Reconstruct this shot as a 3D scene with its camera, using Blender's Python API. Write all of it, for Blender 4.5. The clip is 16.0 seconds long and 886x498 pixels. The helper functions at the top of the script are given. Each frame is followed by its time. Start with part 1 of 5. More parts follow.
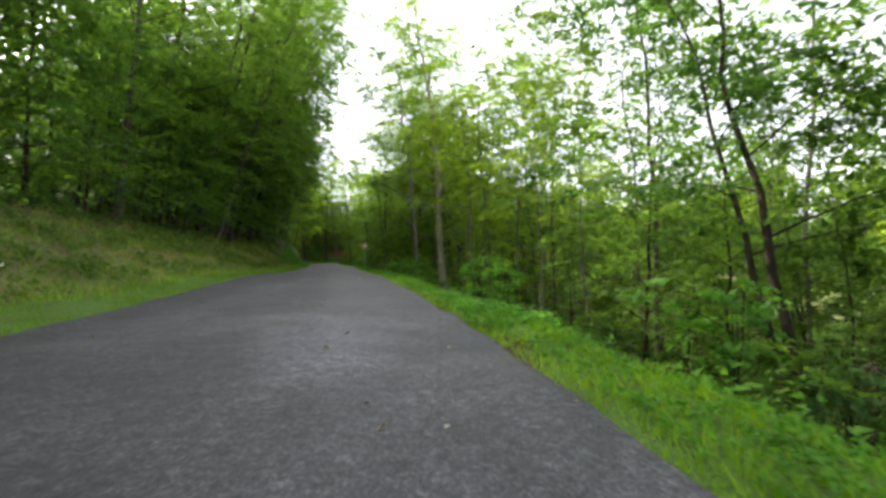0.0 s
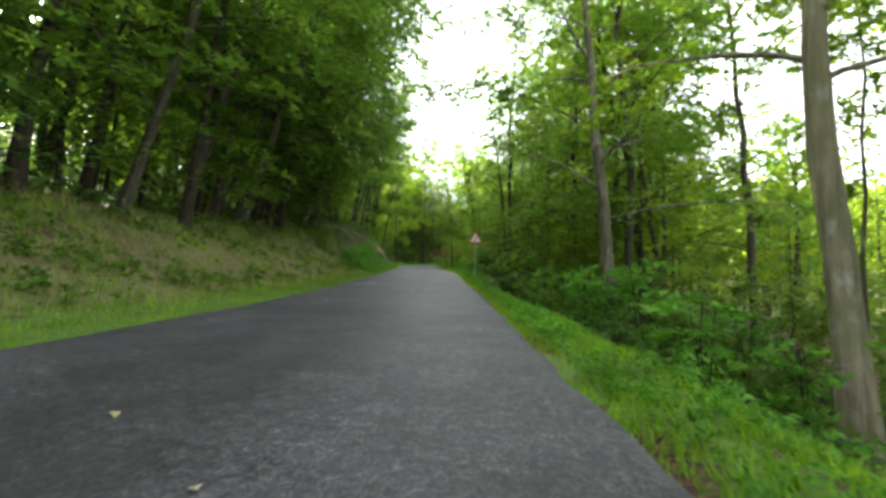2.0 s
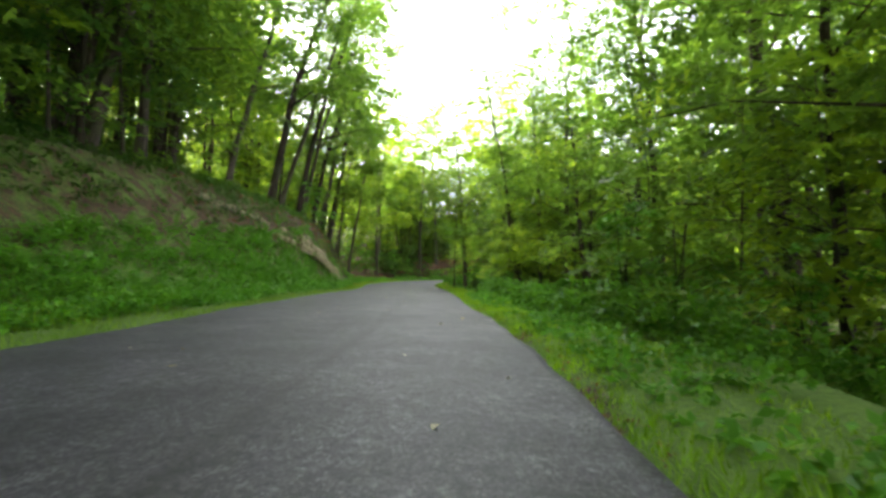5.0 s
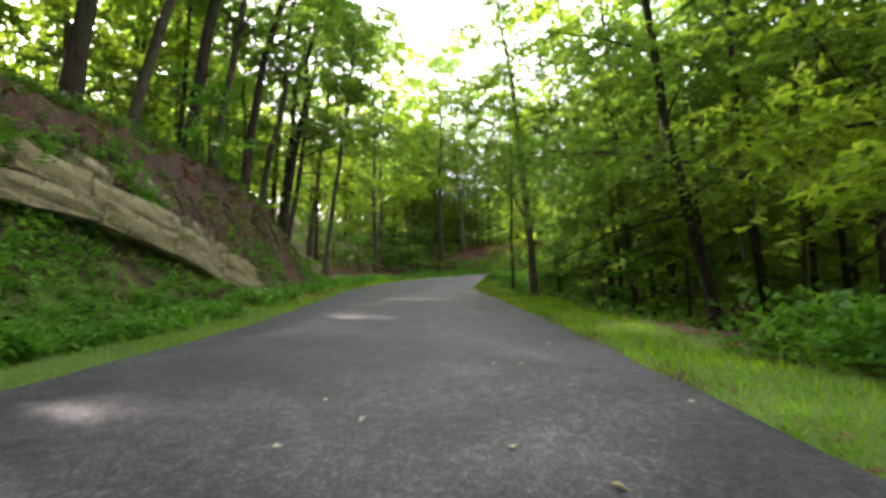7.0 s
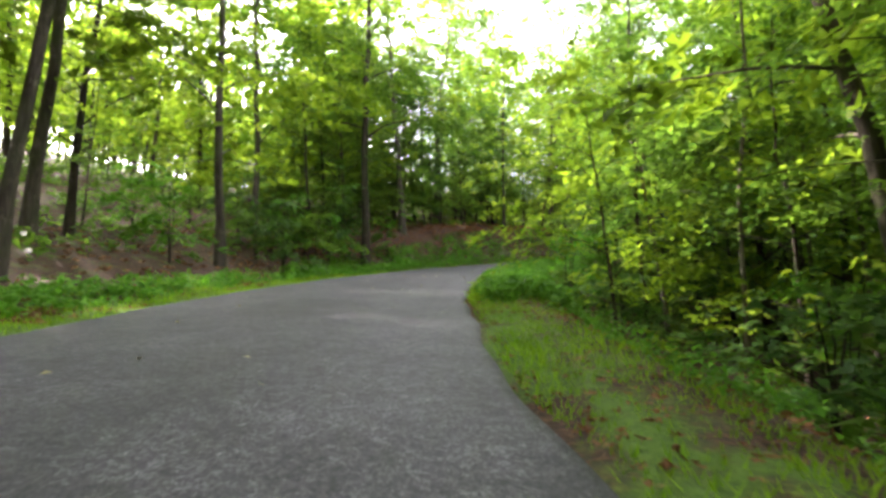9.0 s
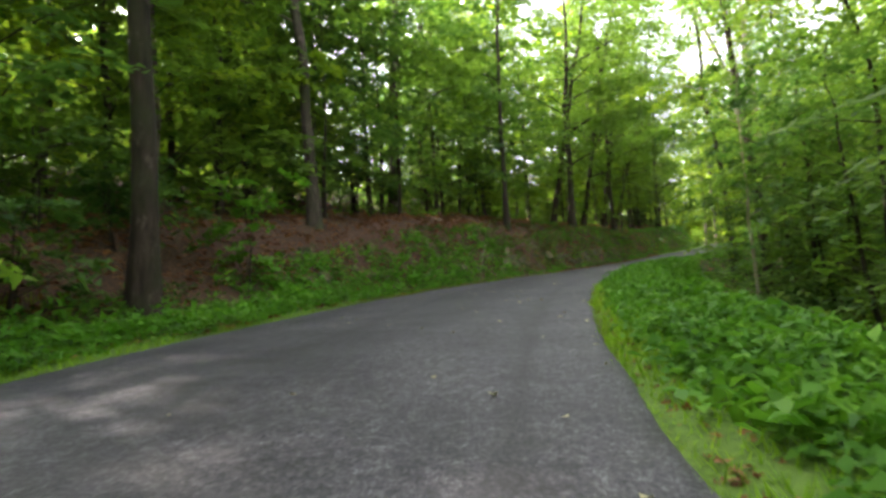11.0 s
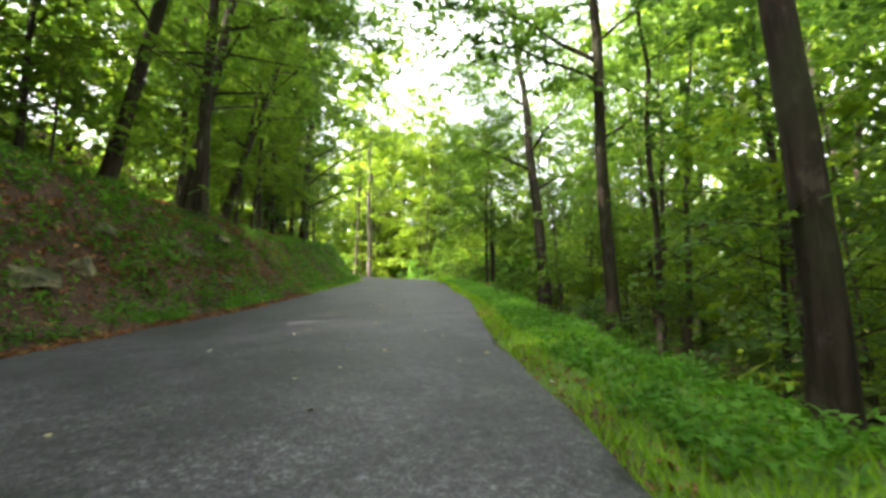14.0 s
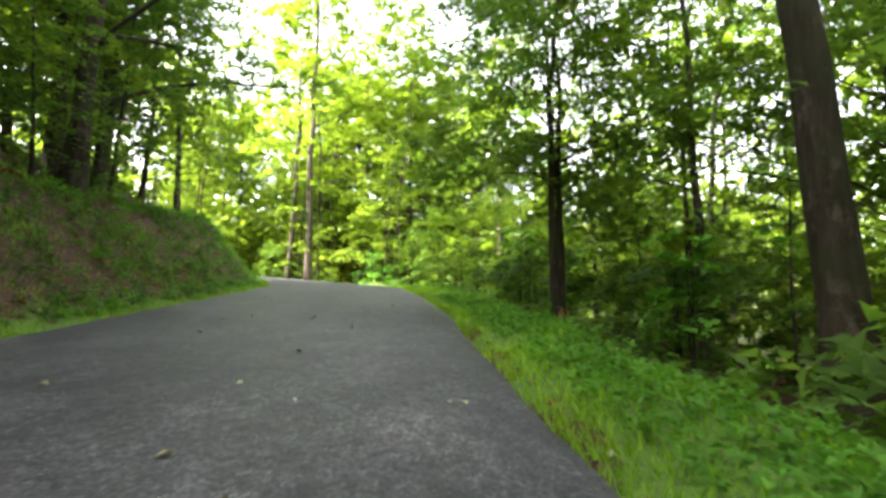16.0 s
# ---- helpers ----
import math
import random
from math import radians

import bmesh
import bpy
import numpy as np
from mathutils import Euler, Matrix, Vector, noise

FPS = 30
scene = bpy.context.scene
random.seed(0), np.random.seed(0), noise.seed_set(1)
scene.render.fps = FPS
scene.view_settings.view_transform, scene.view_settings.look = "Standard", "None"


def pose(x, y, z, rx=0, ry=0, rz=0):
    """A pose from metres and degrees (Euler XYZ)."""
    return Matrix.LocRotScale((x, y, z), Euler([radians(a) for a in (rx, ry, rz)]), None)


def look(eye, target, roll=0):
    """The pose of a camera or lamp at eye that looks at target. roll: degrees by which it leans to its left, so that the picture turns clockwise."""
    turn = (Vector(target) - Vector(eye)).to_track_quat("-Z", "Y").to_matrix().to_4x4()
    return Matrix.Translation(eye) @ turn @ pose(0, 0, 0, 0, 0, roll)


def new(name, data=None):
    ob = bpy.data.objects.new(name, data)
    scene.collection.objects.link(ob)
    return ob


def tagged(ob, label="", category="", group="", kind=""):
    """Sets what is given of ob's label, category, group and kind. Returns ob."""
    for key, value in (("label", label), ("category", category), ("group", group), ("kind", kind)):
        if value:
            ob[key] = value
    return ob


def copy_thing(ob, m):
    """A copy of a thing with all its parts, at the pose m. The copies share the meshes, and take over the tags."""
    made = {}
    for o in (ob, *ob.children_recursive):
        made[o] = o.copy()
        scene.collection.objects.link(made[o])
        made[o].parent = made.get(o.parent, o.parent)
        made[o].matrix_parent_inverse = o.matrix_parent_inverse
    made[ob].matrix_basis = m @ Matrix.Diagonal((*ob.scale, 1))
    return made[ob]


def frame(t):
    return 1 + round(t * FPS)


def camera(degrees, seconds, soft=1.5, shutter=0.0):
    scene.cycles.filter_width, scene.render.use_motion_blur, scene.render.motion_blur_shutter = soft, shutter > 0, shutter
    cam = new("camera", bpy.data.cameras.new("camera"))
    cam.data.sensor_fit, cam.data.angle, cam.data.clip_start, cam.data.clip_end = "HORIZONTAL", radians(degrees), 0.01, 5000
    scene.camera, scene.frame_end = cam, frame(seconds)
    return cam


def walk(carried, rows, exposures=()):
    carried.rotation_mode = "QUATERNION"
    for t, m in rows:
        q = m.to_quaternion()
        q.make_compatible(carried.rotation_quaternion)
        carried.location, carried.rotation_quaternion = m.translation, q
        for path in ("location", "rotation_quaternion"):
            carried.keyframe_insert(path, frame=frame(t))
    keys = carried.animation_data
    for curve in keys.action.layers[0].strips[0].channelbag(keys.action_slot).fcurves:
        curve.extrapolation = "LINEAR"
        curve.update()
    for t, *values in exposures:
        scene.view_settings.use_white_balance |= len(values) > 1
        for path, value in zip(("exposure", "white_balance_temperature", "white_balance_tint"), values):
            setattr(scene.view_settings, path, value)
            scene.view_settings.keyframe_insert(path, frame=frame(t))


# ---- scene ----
cam = camera(80.0, 16.0, soft=3.2, shutter=0.06)
PATH = [
    (0.0, 0.00, 0.00, 1.00, 96.11, 0.43, -0.66),
    (0.5, -0.57, 7.32, 1.64, 95.95, -0.78, 1.02),
    (1.0, -1.94, 14.46, 2.35, 95.95, -0.43, 4.82),
    (1.5, -2.95, 21.06, 3.07, 95.73, -0.33, 3.51),
    (2.0, -4.38, 27.80, 3.67, 96.06, -1.44, 10.28),
    (2.5, -5.55, 34.42, 4.10, 96.06, 1.00, 6.16),
    (3.0, -6.33, 40.83, 4.62, 96.39, -0.16, 7.33),
    (3.5, -7.57, 46.46, 5.04, 96.60, -0.10, 8.61),
    (3.7, -8.08, 48.66, 5.21, 96.86, -0.94, 9.06),
    (5.8, -12.73, 72.62, 7.38, 97.78, -0.59, 12.68),
    (6.0, -13.38, 74.82, 7.58, 97.62, -0.54, 13.34),
    (6.5, -15.10, 80.23, 8.07, 97.34, -0.77, 15.99),
    (7.0, -16.54, 85.78, 8.53, 96.84, 0.74, 13.33),
    (7.5, -17.96, 90.55, 8.94, 96.50, -0.22, 13.38),
    (8.0, -18.66, 96.25, 9.32, 96.06, 2.20, 9.35),
    (8.5, -19.84, 101.77, 9.78, 95.84, 1.09, 6.94),
    (8.7, -20.35, 104.04, 10.05, 95.60, 0.52, 5.46),
    (9.7, -22.40, 114.60, 11.09, 95.70, 1.00, 8.60),
    (10.8, -21.97, 125.55, 12.14, 96.03, 1.38, 9.05),
    (11.0, -22.40, 127.32, 12.26, 96.47, 2.69, 4.06),
    (11.5, -22.10, 132.05, 12.78, 97.28, 0.38, -2.68),
    (12.0, -21.35, 136.66, 13.15, 97.92, -0.00, -13.64),
    (12.5, -20.43, 141.62, 13.62, 98.25, 0.28, -21.83),
    (13.0, -18.91, 146.82, 14.17, 98.46, -3.01, -23.49),
    (13.5, -16.37, 151.49, 14.64, 98.49, -0.07, -27.34),
    (14.0, -13.55, 156.18, 15.09, 97.85, 0.18, -34.95),
    (14.5, -10.70, 160.85, 15.59, 97.35, -0.63, -38.64),
    (15.0, -7.27, 165.56, 16.21, 96.85, -0.02, -38.82),
    (15.5, -4.48, 170.11, 16.74, 97.53, 0.05, -40.38),
    (16.0, -1.28, 174.56, 17.33, 97.65, -0.51, -37.93),
]
walk(cam, [(t, pose(*p)) for t, *p in PATH], [(0, 2, 6500, 12), (0.5, 1.75, 6500, 12), (1.4, 2.35, 6500, 12), (2, 2.85, 6500, 12), (2.9, 2.95, 6500, 12), (3.5, 3.5, 6500, 12), (6, 3.15, 6500, 16), (7, 3.15, 6500, 22), (8, 3.4, 6500, 22), (8.5, 3.4, 6500, 22), (10.9, 3.2, 6500, 19), (11.5, 3.65, 6500, 19), (12, 3.85, 6500, 19), (12.5, 3.75, 6500, 19), (13.4, 3.35, 6500, 19), (14, 3.5, 6500, 19), (14.6, 3.35, 6500, 19), (15, 3.05, 6500, 19), (15.5, 3.35, 6500, 19), (16, 3.4, 6500, 19)])

# ---- light: bright hazy sky, low warm sun from the uphill side ----
SUN_AZ, SUN_EL = radians(-65), radians(39)
world = bpy.data.worlds.new("sky")
scene.world = world
world.use_nodes = True
wn = world.node_tree.nodes
sky = wn.new("ShaderNodeTexSky")
sky.sky_type, sky.sun_disc = "NISHITA", False
sky.sun_elevation, sky.sun_rotation = SUN_EL, SUN_AZ
sky.air_density, sky.dust_density, sky.ozone_density = 1.0, 4.0, 1.0
haze = wn.new("ShaderNodeHueSaturation")
haze.inputs["Saturation"].default_value = 0.22
world.node_tree.links.new(sky.outputs[0], haze.inputs["Color"])
world.node_tree.links.new(haze.outputs[0], wn["Background"].inputs[0])
wn["Background"].inputs[1].default_value = 0.15
sun_dir = Vector((math.sin(SUN_AZ) * math.cos(SUN_EL), math.cos(SUN_AZ) * math.cos(SUN_EL), math.sin(SUN_EL)))
sun = new("sun", bpy.data.lights.new("sun", "SUN"))
sun.data.energy, sun.data.angle, sun.data.color = 3.4, radians(1.2), (1.0, 0.93, 0.80)
sun.matrix_basis = look(sun_dir * 200, (0, 0, 0))

# ---- materials ----


def material(name):
    m = bpy.data.materials.new(name)
    m.use_nodes = True
    return m, m.node_tree.nodes, m.node_tree.links, m.node_tree.nodes["Principled BSDF"]


def ramp_of(nodes, links, source, stops):
    r = nodes.new("ShaderNodeValToRGB")
    while len(r.color_ramp.elements) < len(stops):
        r.color_ramp.elements.new(0.5)
    for e, (at, c) in zip(r.color_ramp.elements, stops):
        e.position, e.color = at, (*c, 1)
    links.new(source, r.inputs[0])
    return r.outputs[0]


def noise_of(nodes, links, scale, detail=4, rough=0.6, stretch=None, coords="Object"):
    tc = nodes.new("ShaderNodeTexCoord")
    n = nodes.new("ShaderNodeTexNoise")
    n.inputs["Scale"].default_value, n.inputs["Detail"].default_value, n.inputs["Roughness"].default_value = scale, detail, rough
    if stretch:
        mp = nodes.new("ShaderNodeMapping")
        mp.inputs["Scale"].default_value = stretch
        links.new(tc.outputs[coords], mp.inputs[0])
        links.new(mp.outputs[0], n.inputs["Vector"])
    else:
        links.new(tc.outputs[coords], n.inputs["Vector"])
    return n.outputs[0]


def mix_of(nodes, links, fac, a, b, kind="MIX"):
    n = nodes.new("ShaderNodeMix")
    n.data_type, n.blend_type = "RGBA", kind
    for sock, v in ((n.inputs[0], fac), (n.inputs[6], a), (n.inputs[7], b)):
        if isinstance(v, (int, float)):
            sock.default_value = v
        elif isinstance(v, tuple):
            sock.default_value = (*v, 1)
        else:
            links.new(v, sock)
    return n.outputs[2]


def bump_of(nodes, links, height, bsdf, strength=0.5, distance=0.02):
    b = nodes.new("ShaderNodeBump")
    b.inputs["Strength"].default_value, b.inputs["Distance"].default_value = strength, distance
    links.new(height, b.inputs["Height"])
    links.new(b.outputs[0], bsdf.inputs["Normal"])


def leaf_material(name, dark, mid, light, glow=0.45, rough=0.45):
    m, n, l, p = material(name)
    geo = n.new("ShaderNodeNewGeometry")
    col = ramp_of(n, l, geo.outputs["Random Per Island"], [(0.0, dark), (0.5, mid), (1.0, light)])
    info = n.new("ShaderNodeObjectInfo")
    hsv = n.new("ShaderNodeHueSaturation")
    mr = n.new("ShaderNodeMapRange")
    mr.inputs[3].default_value, mr.inputs[4].default_value = 0.82, 1.2
    l.new(info.outputs["Random"], mr.inputs[0])
    l.new(mr.outputs[0], hsv.inputs["Value"])
    clump = ramp_of(n, l, noise_of(n, l, 0.8, 3, 0.6), [(0.32, (0.72, 0.78, 0.8)), (0.5, (1, 1, 1)), (0.68, (1.3, 1.22, 1.1))])
    l.new(mix_of(n, l, 1.0, col, clump, "MULTIPLY"), hsv.inputs["Color"])
    l.new(hsv.outputs[0], p.inputs["Base Color"])
    p.inputs["Roughness"].default_value = rough
    p.inputs["Specular IOR Level"].default_value = 0.12
    tr = n.new("ShaderNodeBsdfTranslucent")
    warm = mix_of(n, l, 1.0, hsv.outputs[0], (1.22, 1.28, 0.62), "MULTIPLY")
    l.new(warm, tr.inputs[0])
    mx = n.new("ShaderNodeMixShader")
    mx.inputs[0].default_value = glow
    l.new(p.outputs[0], mx.inputs[1])
    l.new(tr.outputs[0], mx.inputs[2])
    l.new(mx.outputs[0], n["Material Output"].inputs[0])
    return m


LEAF = leaf_material("beech_leaf", (0.082, 0.158, 0.031), (0.112, 0.203, 0.039), (0.158, 0.258, 0.05), 0.55)
# darker and lighter leaf tints; shade and sunlight are put into the colour
LEAF_DARK = leaf_material("shaded_leaf", (0.052, 0.117, 0.033), (0.072, 0.152, 0.041), (0.102, 0.19, 0.05), 0.5)
LEAF_LIGHT = leaf_material("sunlit_leaf", (0.138, 0.222, 0.024), (0.178, 0.272, 0.032), (0.23, 0.32, 0.045), 0.58)
HERB = leaf_material("herb_leaf", (0.07, 0.195, 0.024), (0.10, 0.26, 0.032), (0.145, 0.32, 0.044), 0.45)
GRASS = leaf_material("grass_blade", (0.14, 0.27, 0.014), (0.19, 0.35, 0.02), (0.26, 0.41, 0.03), 0.45)
DRYGRASS = leaf_material("dry_grass", (0.15, 0.17, 0.045), (0.29, 0.26, 0.105), (0.40, 0.34, 0.18), 0.3)
LITTER = leaf_material("dead_leaf", (0.12, 0.05, 0.025), (0.22, 0.095, 0.045), (0.34, 0.19, 0.1), 0.15, 0.6)
PALE_LEAF = leaf_material("pale_fallen_leaf", (0.3, 0.24, 0.1), (0.42, 0.38, 0.22), (0.55, 0.52, 0.42), 0.1, 0.5)


def bark_material(name, dark, light, moss, scale=9.0):
    m, n, l, p = material(name)
    a = noise_of(n, l, scale, 6, 0.7, (1, 1, 0.18))
    b = noise_of(n, l, 0.9, 3, 0.5)
    c = ramp_of(n, l, a, [(0.32, dark), (0.5, tuple(0.5 * (d + e) for d, e in zip(dark, light))), (0.66, light)])
    lichen = ramp_of(n, l, noise_of(n, l, 3.2, 5, 0.7, (1, 1, 0.6)), [(0.55, (0, 0, 0)), (0.63, (0.6, 0.6, 0.6))])
    c = mix_of(n, l, lichen, c, tuple(min(0.5, 1.7 * e + 0.015) for e in light))
    streak = ramp_of(n, l, noise_of(n, l, 5.0, 4, 0.6, (1, 1, 0.06)), [(0.36, (0.4, 0.38, 0.36)), (0.55, (1.1, 1.1, 1.1))])
    c = mix_of(n, l, 0.8, c, streak, "MULTIPLY")
    mask = ramp_of(n, l, b, [(0.46, (0, 0, 0)), (0.62, (0.8, 0.8, 0.8))])
    l.new(mix_of(n, l, mask, c, moss), p.inputs["Base Color"])
    p.inputs["Roughness"].default_value = 0.9
    p.inputs["Specular IOR Level"].default_value = 0.2
    bump_of(n, l, a, p, 0.9, 0.05)
    return m


BARK = bark_material("beech_bark", (0.035, 0.027, 0.021), (0.11, 0.09, 0.07), (0.065, 0.07, 0.035))
BARK_DARK = bark_material("dark_bark", (0.016, 0.012, 0.009), (0.058, 0.043, 0.031), (0.034, 0.038, 0.018))
BARK_GREY = bark_material("grey_bark", (0.06, 0.052, 0.042), (0.22, 0.195, 0.155), (0.09, 0.09, 0.05), 7.0)
BARK_PALE = bark_material("pale_bark", (0.19, 0.16, 0.115), (0.42, 0.37, 0.28), (0.2, 0.19, 0.11), 6.0)


def asphalt_material():
    m, n, l, p = material("asphalt")
    fine = noise_of(n, l, 42, 4, 0.8)
    mid = noise_of(n, l, 9, 6, 0.8)
    big = noise_of(n, l, 0.35, 5, 0.6)
    wide = noise_of(n, l, 1.3, 4, 0.65)
    c = ramp_of(n, l, fine, [(0.36, (0.008, 0.008, 0.012)), (0.5, (0.046, 0.0445, 0.054)), (0.62, (0.15, 0.147, 0.164))])
    c2 = mix_of(n, l, 0.6, c, ramp_of(n, l, mid, [(0.38, (0.25, 0.25, 0.27)), (0.62, (1.75, 1.72, 1.72))]), "MULTIPLY")
    c3 = mix_of(n, l, 1.0, c2, ramp_of(n, l, big, [(0.3, (0.72, 0.72, 0.75)), (0.5, (1, 1, 1)), (0.72, (1.45, 1.42, 1.4))]), "MULTIPLY")
    c4 = mix_of(n, l, 1.0, c3, ramp_of(n, l, wide, [(0.36, (0.58, 0.57, 0.58)), (0.5, (0.88, 0.87, 0.87)), (0.68, (1.22, 1.2, 1.17))]), "MULTIPLY")
    blot = ramp_of(n, l, noise_of(n, l, 14, 2, 0.5), [(0.40, (0.5, 0.5, 0.53)), (0.47, (1, 1, 1)), (0.6, (1, 1, 1)), (0.7, (1.7, 1.68, 1.68))])
    c4 = mix_of(n, l, 0.75, c4, blot, "MULTIPLY")
    # mesh tone: worn and patched asphalt, plus painted sun flecks
    at = n.new("ShaderNodeAttribute")
    at.attribute_name = "wear_flecks"
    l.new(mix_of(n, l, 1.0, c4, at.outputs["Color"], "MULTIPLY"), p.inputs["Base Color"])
    p.inputs["Roughness"].default_value = 0.62
    p.inputs["Specular IOR Level"].default_value = 0.5
    bump_of(n, l, fine, p, 0.6, 0.006)
    return m


ASPHALT = asphalt_material()


def ground_material():
    m, n, l, p = material("forest_ground")
    at = n.new("ShaderNodeAttribute")
    at.attribute_name = "cover"
    sep = n.new("ShaderNodeSeparateColor")
    l.new(at.outputs["Color"], sep.inputs[0])
    fine = noise_of(n, l, 16, 5, 0.7)
    mid = noise_of(n, l, 2.2, 5, 0.65)
    soil = ramp_of(n, l, fine, [(0.34, (0.014, 0.008, 0.005)), (0.5, (0.062, 0.030, 0.016)), (0.66, (0.17, 0.085, 0.042))])
    green = ramp_of(n, l, fine, [(0.3, (0.045, 0.09, 0.01)), (0.5, (0.09, 0.17, 0.016)), (0.72, (0.15, 0.25, 0.025))])
    dry = ramp_of(n, l, fine, [(0.3, (0.09, 0.08, 0.035)), (0.5, (0.21, 0.175, 0.085)), (0.75, (0.34, 0.28, 0.16))])
    add = n.new("ShaderNodeMath")
    add.operation = "ADD"
    l.new(sep.outputs[0], add.inputs[0])
    mm = n.new("ShaderNodeMath")
    mm.operation = "MULTIPLY_ADD"
    l.new(mid, mm.inputs[0])
    mm.inputs[1].default_value, mm.inputs[2].default_value = 0.9, -0.45
    l.new(mm.outputs[0], add.inputs[1])
    g = ramp_of(n, l, add.outputs[0], [(0.4, (0, 0, 0)), (0.6, (1, 1, 1))])
    c = mix_of(n, l, g, soil, green)
    add2 = n.new("ShaderNodeMath")
    add2.operation = "ADD"
    l.new(sep.outputs[1], add2.inputs[0])
    l.new(mm.outputs[0], add2.inputs[1])
    d = ramp_of(n, l, add2.outputs[0], [(0.4, (0, 0, 0)), (0.65, (1, 1, 1))])
    l.new(mix_of(n, l, d, c, dry), p.inputs["Base Color"])
    p.inputs["Roughness"].default_value = 0.95
    bump_of(n, l, fine, p, 0.8, 0.05)
    return m


GROUND = ground_material()


def rock_material(name="sandstone", cover=(0.52, 0.66)):
    m, n, l, p = material(name)
    a = noise_of(n, l, 1.6, 6, 0.65, (1, 1, 2.5))
    b = noise_of(n, l, 12, 6, 0.7)
    c = ramp_of(n, l, a, [(0.3, (0.15, 0.12, 0.07)), (0.5, (0.34, 0.28, 0.165)), (0.7, (0.48, 0.41, 0.27))])
    c = mix_of(n, l, 0.55, c, ramp_of(n, l, b, [(0.3, (0.55, 0.5, 0.45)), (0.7, (1.2, 1.2, 1.15))]), "MULTIPLY")
    moss = ramp_of(n, l, noise_of(n, l, 2.7, 4, 0.6), [(cover[0], (0, 0, 0)), (cover[1], (0.9, 0.9, 0.9))])
    l.new(mix_of(n, l, moss, c, (0.05, 0.065, 0.028)), p.inputs["Base Color"])
    p.inputs["Roughness"].default_value = 0.9
    bump_of(n, l, b, p, 0.8, 0.04)
    return m


ROCK = rock_material()
MOSS_ROCK = rock_material("mossy_sandstone", (0.36, 0.56))


def plain(name, color, rough=0.5, metal=0.0):
    m, n, l, p = material(name)
    a = noise_of(n, l, 30, 4, 0.6)
    l.new(mix_of(n, l, 0.35, color, ramp_of(n, l, a, [(0.3, tuple(0.75 * c for c in color)), (0.7, tuple(min(1, 1.12 * c) for c in color))])), p.inputs["Base Color"])
    p.inputs["Roughness"].default_value, p.inputs["Metallic"].default_value = rough, metal
    return m


STEEL = plain("galvanised_steel", (0.42, 0.43, 0.44), 0.45, 0.9)
RED = plain("red_sheeting", (0.55, 0.03, 0.03), 0.4)
WHITE = plain("white_sheeting", (0.8, 0.8, 0.78), 0.4)
BLACK = plain("black_sheeting", (0.02, 0.02, 0.022), 0.45)

# ---- mesh helpers ----


def raw_mesh(name, verts, faces, mat, smooth=False):
    verts = np.asarray(verts, np.float32).reshape(-1, 3)
    faces = np.asarray(faces, np.int32)
    me = bpy.data.meshes.new(name)
    k = faces.shape[1]
    me.vertices.add(len(verts))
    me.vertices.foreach_set("co", verts.ravel())
    me.loops.add(faces.size)
    me.loops.foreach_set("vertex_index", faces.ravel())
    me.polygons.add(len(faces))
    me.polygons.foreach_set("loop_start", np.arange(0, faces.size, k, dtype=np.int32))
    if smooth:
        me.polygons.foreach_set("use_smooth", np.ones(len(faces), bool))
    me.materials.append(mat)
    me.update(calc_edges=True)
    return me


def child(name, me, parent, label=""):
    ob = new(name, me)
    ob.parent = parent
    return tagged(ob, label) if label else ob


def part(name, bm, mat, parent, label=""):
    me = bpy.data.meshes.new(name)
    bm.to_mesh(me)
    bm.free()
    me.materials.append(mat)
    return child(name, me, parent, label)


def tube(points, radii, sides=10, wobble=0.0, rng=None):
    """Verts and quads of a tapered tube along points."""
    pts = np.asarray(points, float)
    rad = np.asarray(radii, float)
    d = np.gradient(pts, axis=0)
    d /= np.linalg.norm(d, axis=1)[:, None] + 1e-9
    ref = np.where(np.abs(d[:, 2:3]) > 0.9, np.array([[1.0, 0, 0]]), np.array([[0, 0, 1.0]]))
    a = np.cross(d, ref)
    a /= np.linalg.norm(a, axis=1)[:, None]
    b = np.cross(d, a)
    ang = np.arange(sides) * 2 * np.pi / sides
    r = rad[:, None] * np.ones(sides)
    if wobble and rng is not None:
        r = r * (1 + wobble * rng.normal(size=sides)[None, :] * 0.6 + wobble * 0.5 * rng.normal(size=r.shape))
    v = pts[:, None, :] + r[:, :, None] * (np.cos(ang)[None, :, None] * a[:, None, :] + np.sin(ang)[None, :, None] * b[:, None, :])
    n = len(pts)
    i, j = np.meshgrid(np.arange(n - 1), np.arange(sides), indexing="ij")
    j2 = (j + 1) % sides
    f = np.stack([i * sides + j, i * sides + j2, (i + 1) * sides + j2, (i + 1) * sides + j], -1).reshape(-1, 4)
    return v.reshape(-1, 3), f


def bend_line(start, end, n, sag, rng, jitter):
    t = np.linspace(0, 1, n)[:, None]
    p = np.asarray(start) * (1 - t) + np.asarray(end) * t
    p[:, 2] += (sag * 4 * t * (1 - t))[:, 0]
    j = np.cumsum(rng.normal(size=(n, 3)) * jitter, axis=0)
    j -= j[0]
    return p + j * np.array([1, 1, 0.4])


